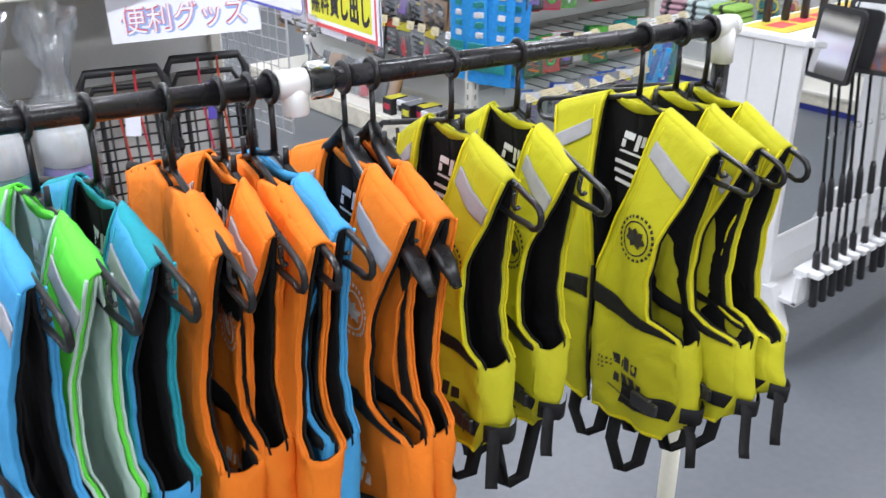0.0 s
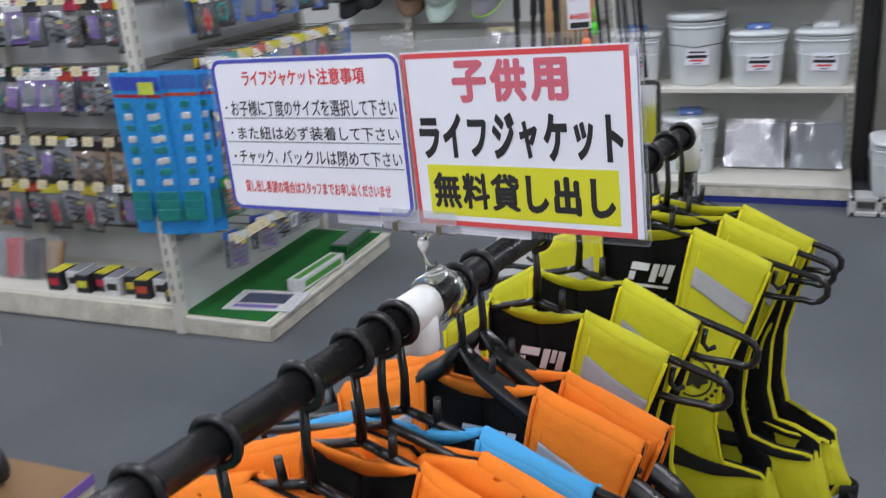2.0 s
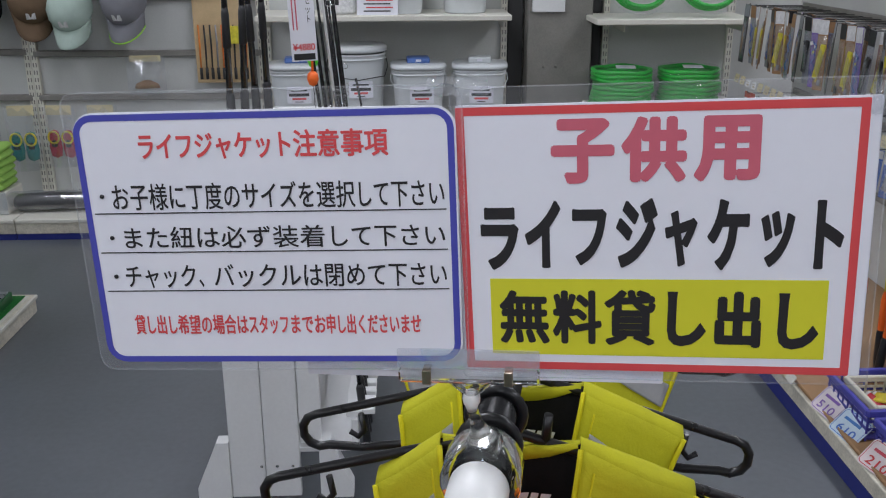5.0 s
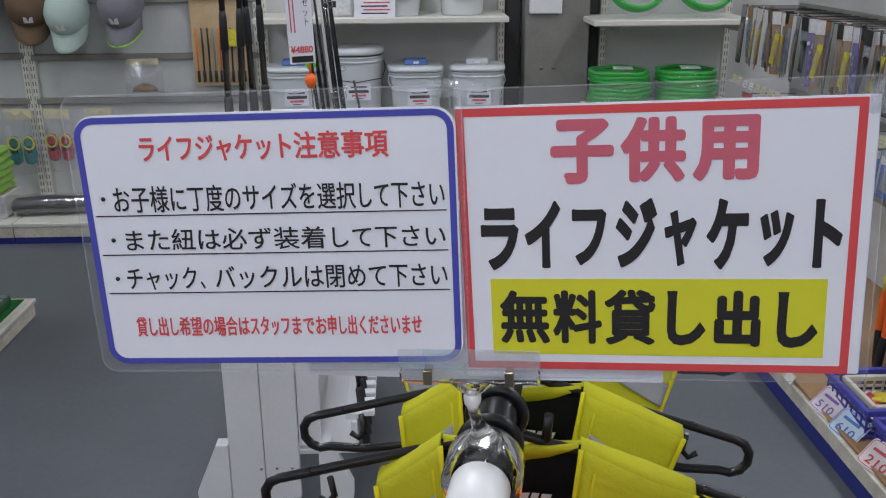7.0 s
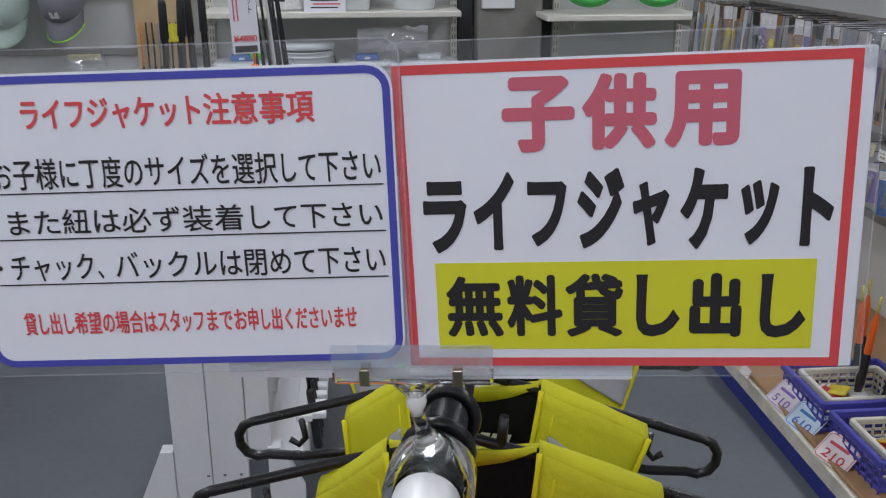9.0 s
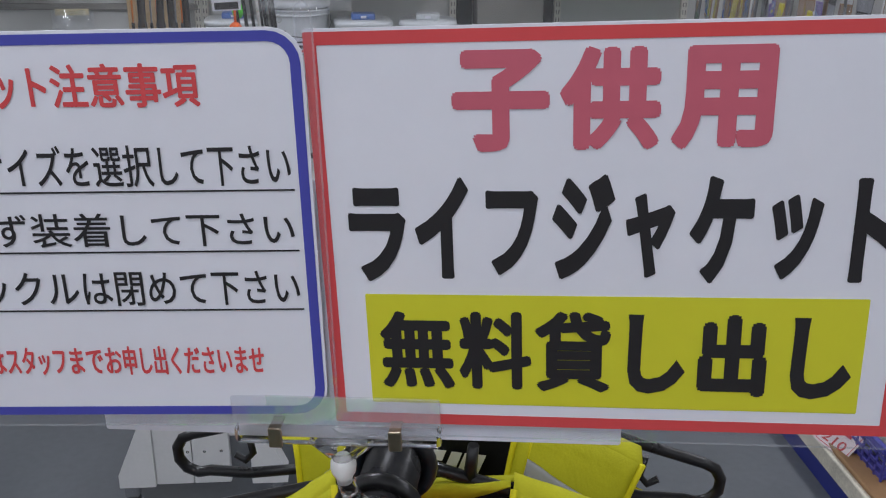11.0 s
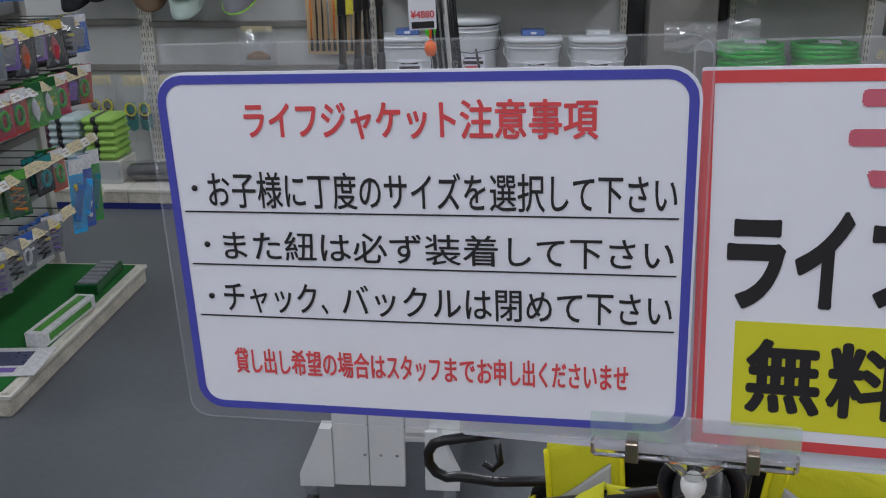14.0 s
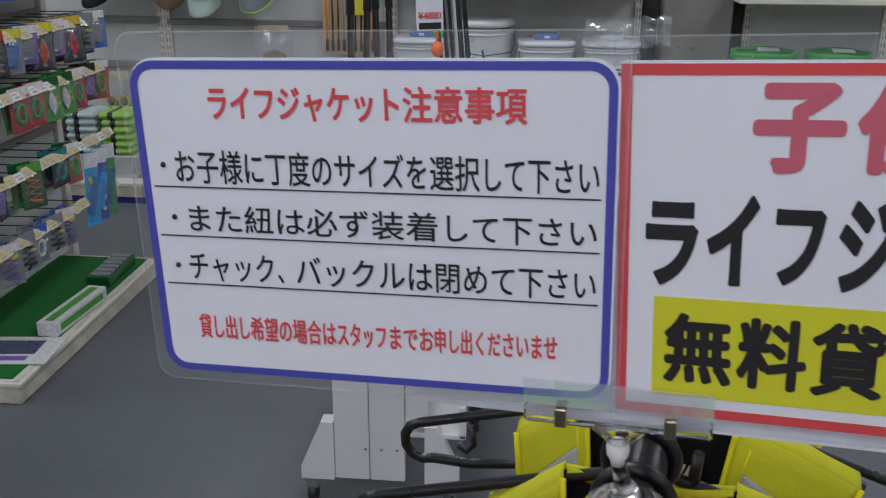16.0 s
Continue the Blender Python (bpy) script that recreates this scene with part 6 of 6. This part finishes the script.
lettering("text_line", "便利グッズ", 0.375, 0.082, OUT, pose(0.033, -0.0006, 0.017), ps, 0.07)
lettering("text_line", "便利グッズ", 0.375, 0.082, PINK, pose(0.030, -0.0014, 0.021), ps, 0.03)
lettering("text_line", "便利グッズ", 0.375, 0.082, PAPER, pose(0.030, -0.0022, 0.021), ps, 0.0)


def mesh_panel(m, w, h, step, label):
    b = thing("wire_panel", label, "wire panel", at=m)
    part("frame", Geo().tube([(0, 0, 0), (w, 0, 0), (w, 0, h), (0, 0, h)], 0.004, 8, closed=True, up=(0, 1, 0)), STEEL, b)
    for i in range(1, int(w / step)):
        part("wire", Geo().tube([(i * step, 0, 0), (i * step, 0, h)], 0.0018, 5), STEEL, b)
    for i in range(1, int(h / step)):
        part("wire", Geo().tube([(0, -0.003, i * step), (w, -0.003, i * step)], 0.0018, 5), STEEL, b)
    return b


mesh_panel(pose(-2.15, 0.973, 0.46, 0, 0, 4), 0.42, 1.05, 0.045, "white wire grid panel fixed to the shelf end")
PURPLETAG = mat("violet_tag", (0.09, 0.06, 0.36), 0.5)


def hand_cart(m, label, tagm):
    b = thing("folding_cart", label, "hand cart", "folding carts", m)
    W, Hc = 0.25, 0.62
    part("frame", Geo().tube([(0, 0, 0.05), (0, 0, Hc - 0.04), (0.02, 0, Hc), (W - 0.02, 0, Hc), (W, 0, Hc - 0.04), (W, 0, 0.05)], 0.0135, 10, up=(0, 1, 0)), BLACKPL, b)
    part("inner_frame", Geo().tube([(0.045, -0.03, 0.10), (0.045, -0.03, Hc - 0.14), (0.07, -0.03, Hc - 0.10), (W - 0.07, -0.03, Hc - 0.10), (W - 0.045, -0.03, Hc - 0.14), (W - 0.045, -0.03, 0.10)], 0.008, 8, closed=True, up=(0, 1, 0)), BLACKPL, b)
    part("side_frame", Geo().tube([(0.018, 0.03, 0.05), (0.018, 0.03, Hc - 0.09), (0.04, 0.03, Hc - 0.05), (W - 0.04, 0.03, Hc - 0.05), (W - 0.018, 0.03, Hc - 0.09), (W - 0.018, 0.03, 0.05)], 0.009, 8, up=(0, 1, 0)), BLACKPL, b)
    for zc in (0.17, 0.36, Hc - 0.16):
        part("hinge_plate", Geo().box((0.008, -0.018, zc), (0.03, 0.05, 0.035), ch=0.006), BLACKPL, b)
        part("hinge_plate", Geo().box((W - 0.008, -0.018, zc), (0.03, 0.05, 0.035), ch=0.006), BLACKPL, b)
    for i in range(11):
        part("wire", Geo().tube([(0.02, -0.036, 0.12 + 0.034 * i), (W * 0.5, -0.042, 0.125 + 0.034 * i), (W - 0.02, -0.036, 0.12 + 0.034 * i)], 0.0036, 5), BLACKWIRE, b)
    for i in range(5):
        part("wire", Geo().tube([(0.065 + 0.035 * i, -0.04, 0.11), (0.065 + 0.035 * i, -0.04, Hc - 0.13)], 0.0036, 5), BLACKWIRE, b)
    for sx in (0.10, 0.16):
        part("elastic_cord", Geo().tube([(sx, -0.012, Hc), (sx - 0.008, -0.05, Hc - 0.12), (sx + 0.012, -0.055, Hc * 0.5), (sx, -0.05, 0.12)], 0.004, 6), REDP, b, "red elastic cord")
    for sx in (-0.01, W + 0.01):
        wh = part("wheel", Geo().lathe([(0.001, -0.012), (0.05, -0.014), (0.055, 0), (0.05, 0.014), (0.001, 0.012)], (sx, -0.01, 0.056), 18, rot(0, 90)), BLACKPL, b)
        part("hub", Geo().lathe([(0.02, -0.016), (0.02, 0.016)], (sx, -0.01, 0.056), 12, rot(0, 90)), REDP, wh)
    part("swing_tag", Geo().box((0.13, -0.062, Hc - 0.13), (0.045, 0.002, 0.12), rot(0, 6), ch=0.0005), tagm, b)
    return b


hand_cart(pose(-1.72, 0.575, 0.151, -8, 0, 74), "black folding hand cart with red cords leaning on the shelf", PURPLETAG)
hand_cart(pose(-1.70, 0.30, 0.151, -10, 0, 76), "black folding hand cart with red cords and white tag", PAPER)
BLK = mat("black_glossy_nylon", (0.008, 0.008, 0.010), 0.22, var=0.2, scale=30, bump=0.3)
BAGPROFILE = ((0.0, 0.5), (0.004, 1.0), (0.06, 1.12), (0.13, 1.08), (0.19, 0.92), (0.235, 0.62), (0.25, 0.1))


def soft_bag(m, seed):
    """A slumped bag with creases running down its sides."""
    rows = []
    for z, r in BAGPROFILE:
        row = []
        for j in range(41):
            a = 2 * math.pi * j / 40
            c = noise.noise(Vector((math.cos(a) * 2.2, math.sin(a) * 2.2, seed * 3.1 + z * 3)))
            c2 = abs(noise.noise(Vector((math.cos(a) * 5, math.sin(a) * 5, seed + z * 6))))
            q = 0.098 * r * (1 + 0.22 * c - 0.28 * c2)
            row.append((q * math.cos(a), q * 1.12 * math.sin(a), z * (1 + 0.15 * c)))
        rows.append(row)
    return tagged(part("soft_bag", Geo().sheet(rows), BLK, at=m), "black glossy nylon bag slumped on the shelf", "bag", "bags on the shelf")


for i in range(4):
    soft_bag(pose(-1.80, 0.02 + 0.21 * i, 1.0535, 0, 0, 70 * i), i + 1)


WRAP = clear("crinkled_wrap", (0.96, 0.98, 1.0), 0.08, 0.30, 0.12)
BOTTLES = ((-1.58, 0.195), (-1.60, 0.02), (-1.60, -0.155), (-1.62, -0.33))


def bottle(m, body, label, seed):
    b = thing("spray_bottle", label, "bottle", "bottles on the deck", m)
    part("body", Geo().lathe([(0.001, 0), (0.072, 0), (0.077, 0.02), (0.077, 0.26), (0.066, 0.285), (0.060, 0.29)], n=22), body, b)
    part("cap", Geo().lathe([(0.060, 0.29), (0.074, 0.292), (0.074, 0.385), (0.066, 0.395), (0.001, 0.395)], n=22), PVC, b, "white cap")
    rows = []
    for z, r in ((0.0, 0.082), (0.14, 0.086), (0.28, 0.086), (0.38, 0.086), (0.44, 0.066), (0.50, 0.040), (0.54, 0.032), (0.60, 0.050), (0.66, 0.062), (0.71, 0.070)):
        row = []
        for k in range(33):
            a = 2 * math.pi * k / 32
            f = 1 + (0.06 if z < 0.4 else 0.75) * noise.noise(Vector((math.cos(a) * 4.2, math.sin(a) * 4.2, z * 22 + seed)))
            row.append((r * f * math.cos(a), r * f * math.sin(a), z + (0.03 * noise.noise(Vector((a * 2, z * 9, seed))) if z > 0.4 else 0)))
        rows.append(row)
    part("wrapper", Geo().sheet(rows), WRAP, b, "crinkled clear wrapper gathered at the top")
    return b


for i, (x, y) in enumerate(BOTTLES):
    rs = thing("display_riser", "white display riser under the bottles", "riser", "display risers", pose(x, y, 0.151))
    part("riser_body", Geo().box((0, 0, 0.07), (0.15, 0.15, 0.14), ch=0.004), SHELFWHITE, rs)
    part("riser_top", Geo().box((0, 0, 0.144), (0.155, 0.155, 0.008), ch=0.002), SHELFWHITE, rs)
    bottle(pose(x, y, 0.2995, 0, 0, 30 * i), (PURPLE, TEALP, PURPLE, GREYP)[i], "purple bottle with white cap in clear wrap" if i % 2 == 0 else "teal bottle with white cap in clear wrap", i)
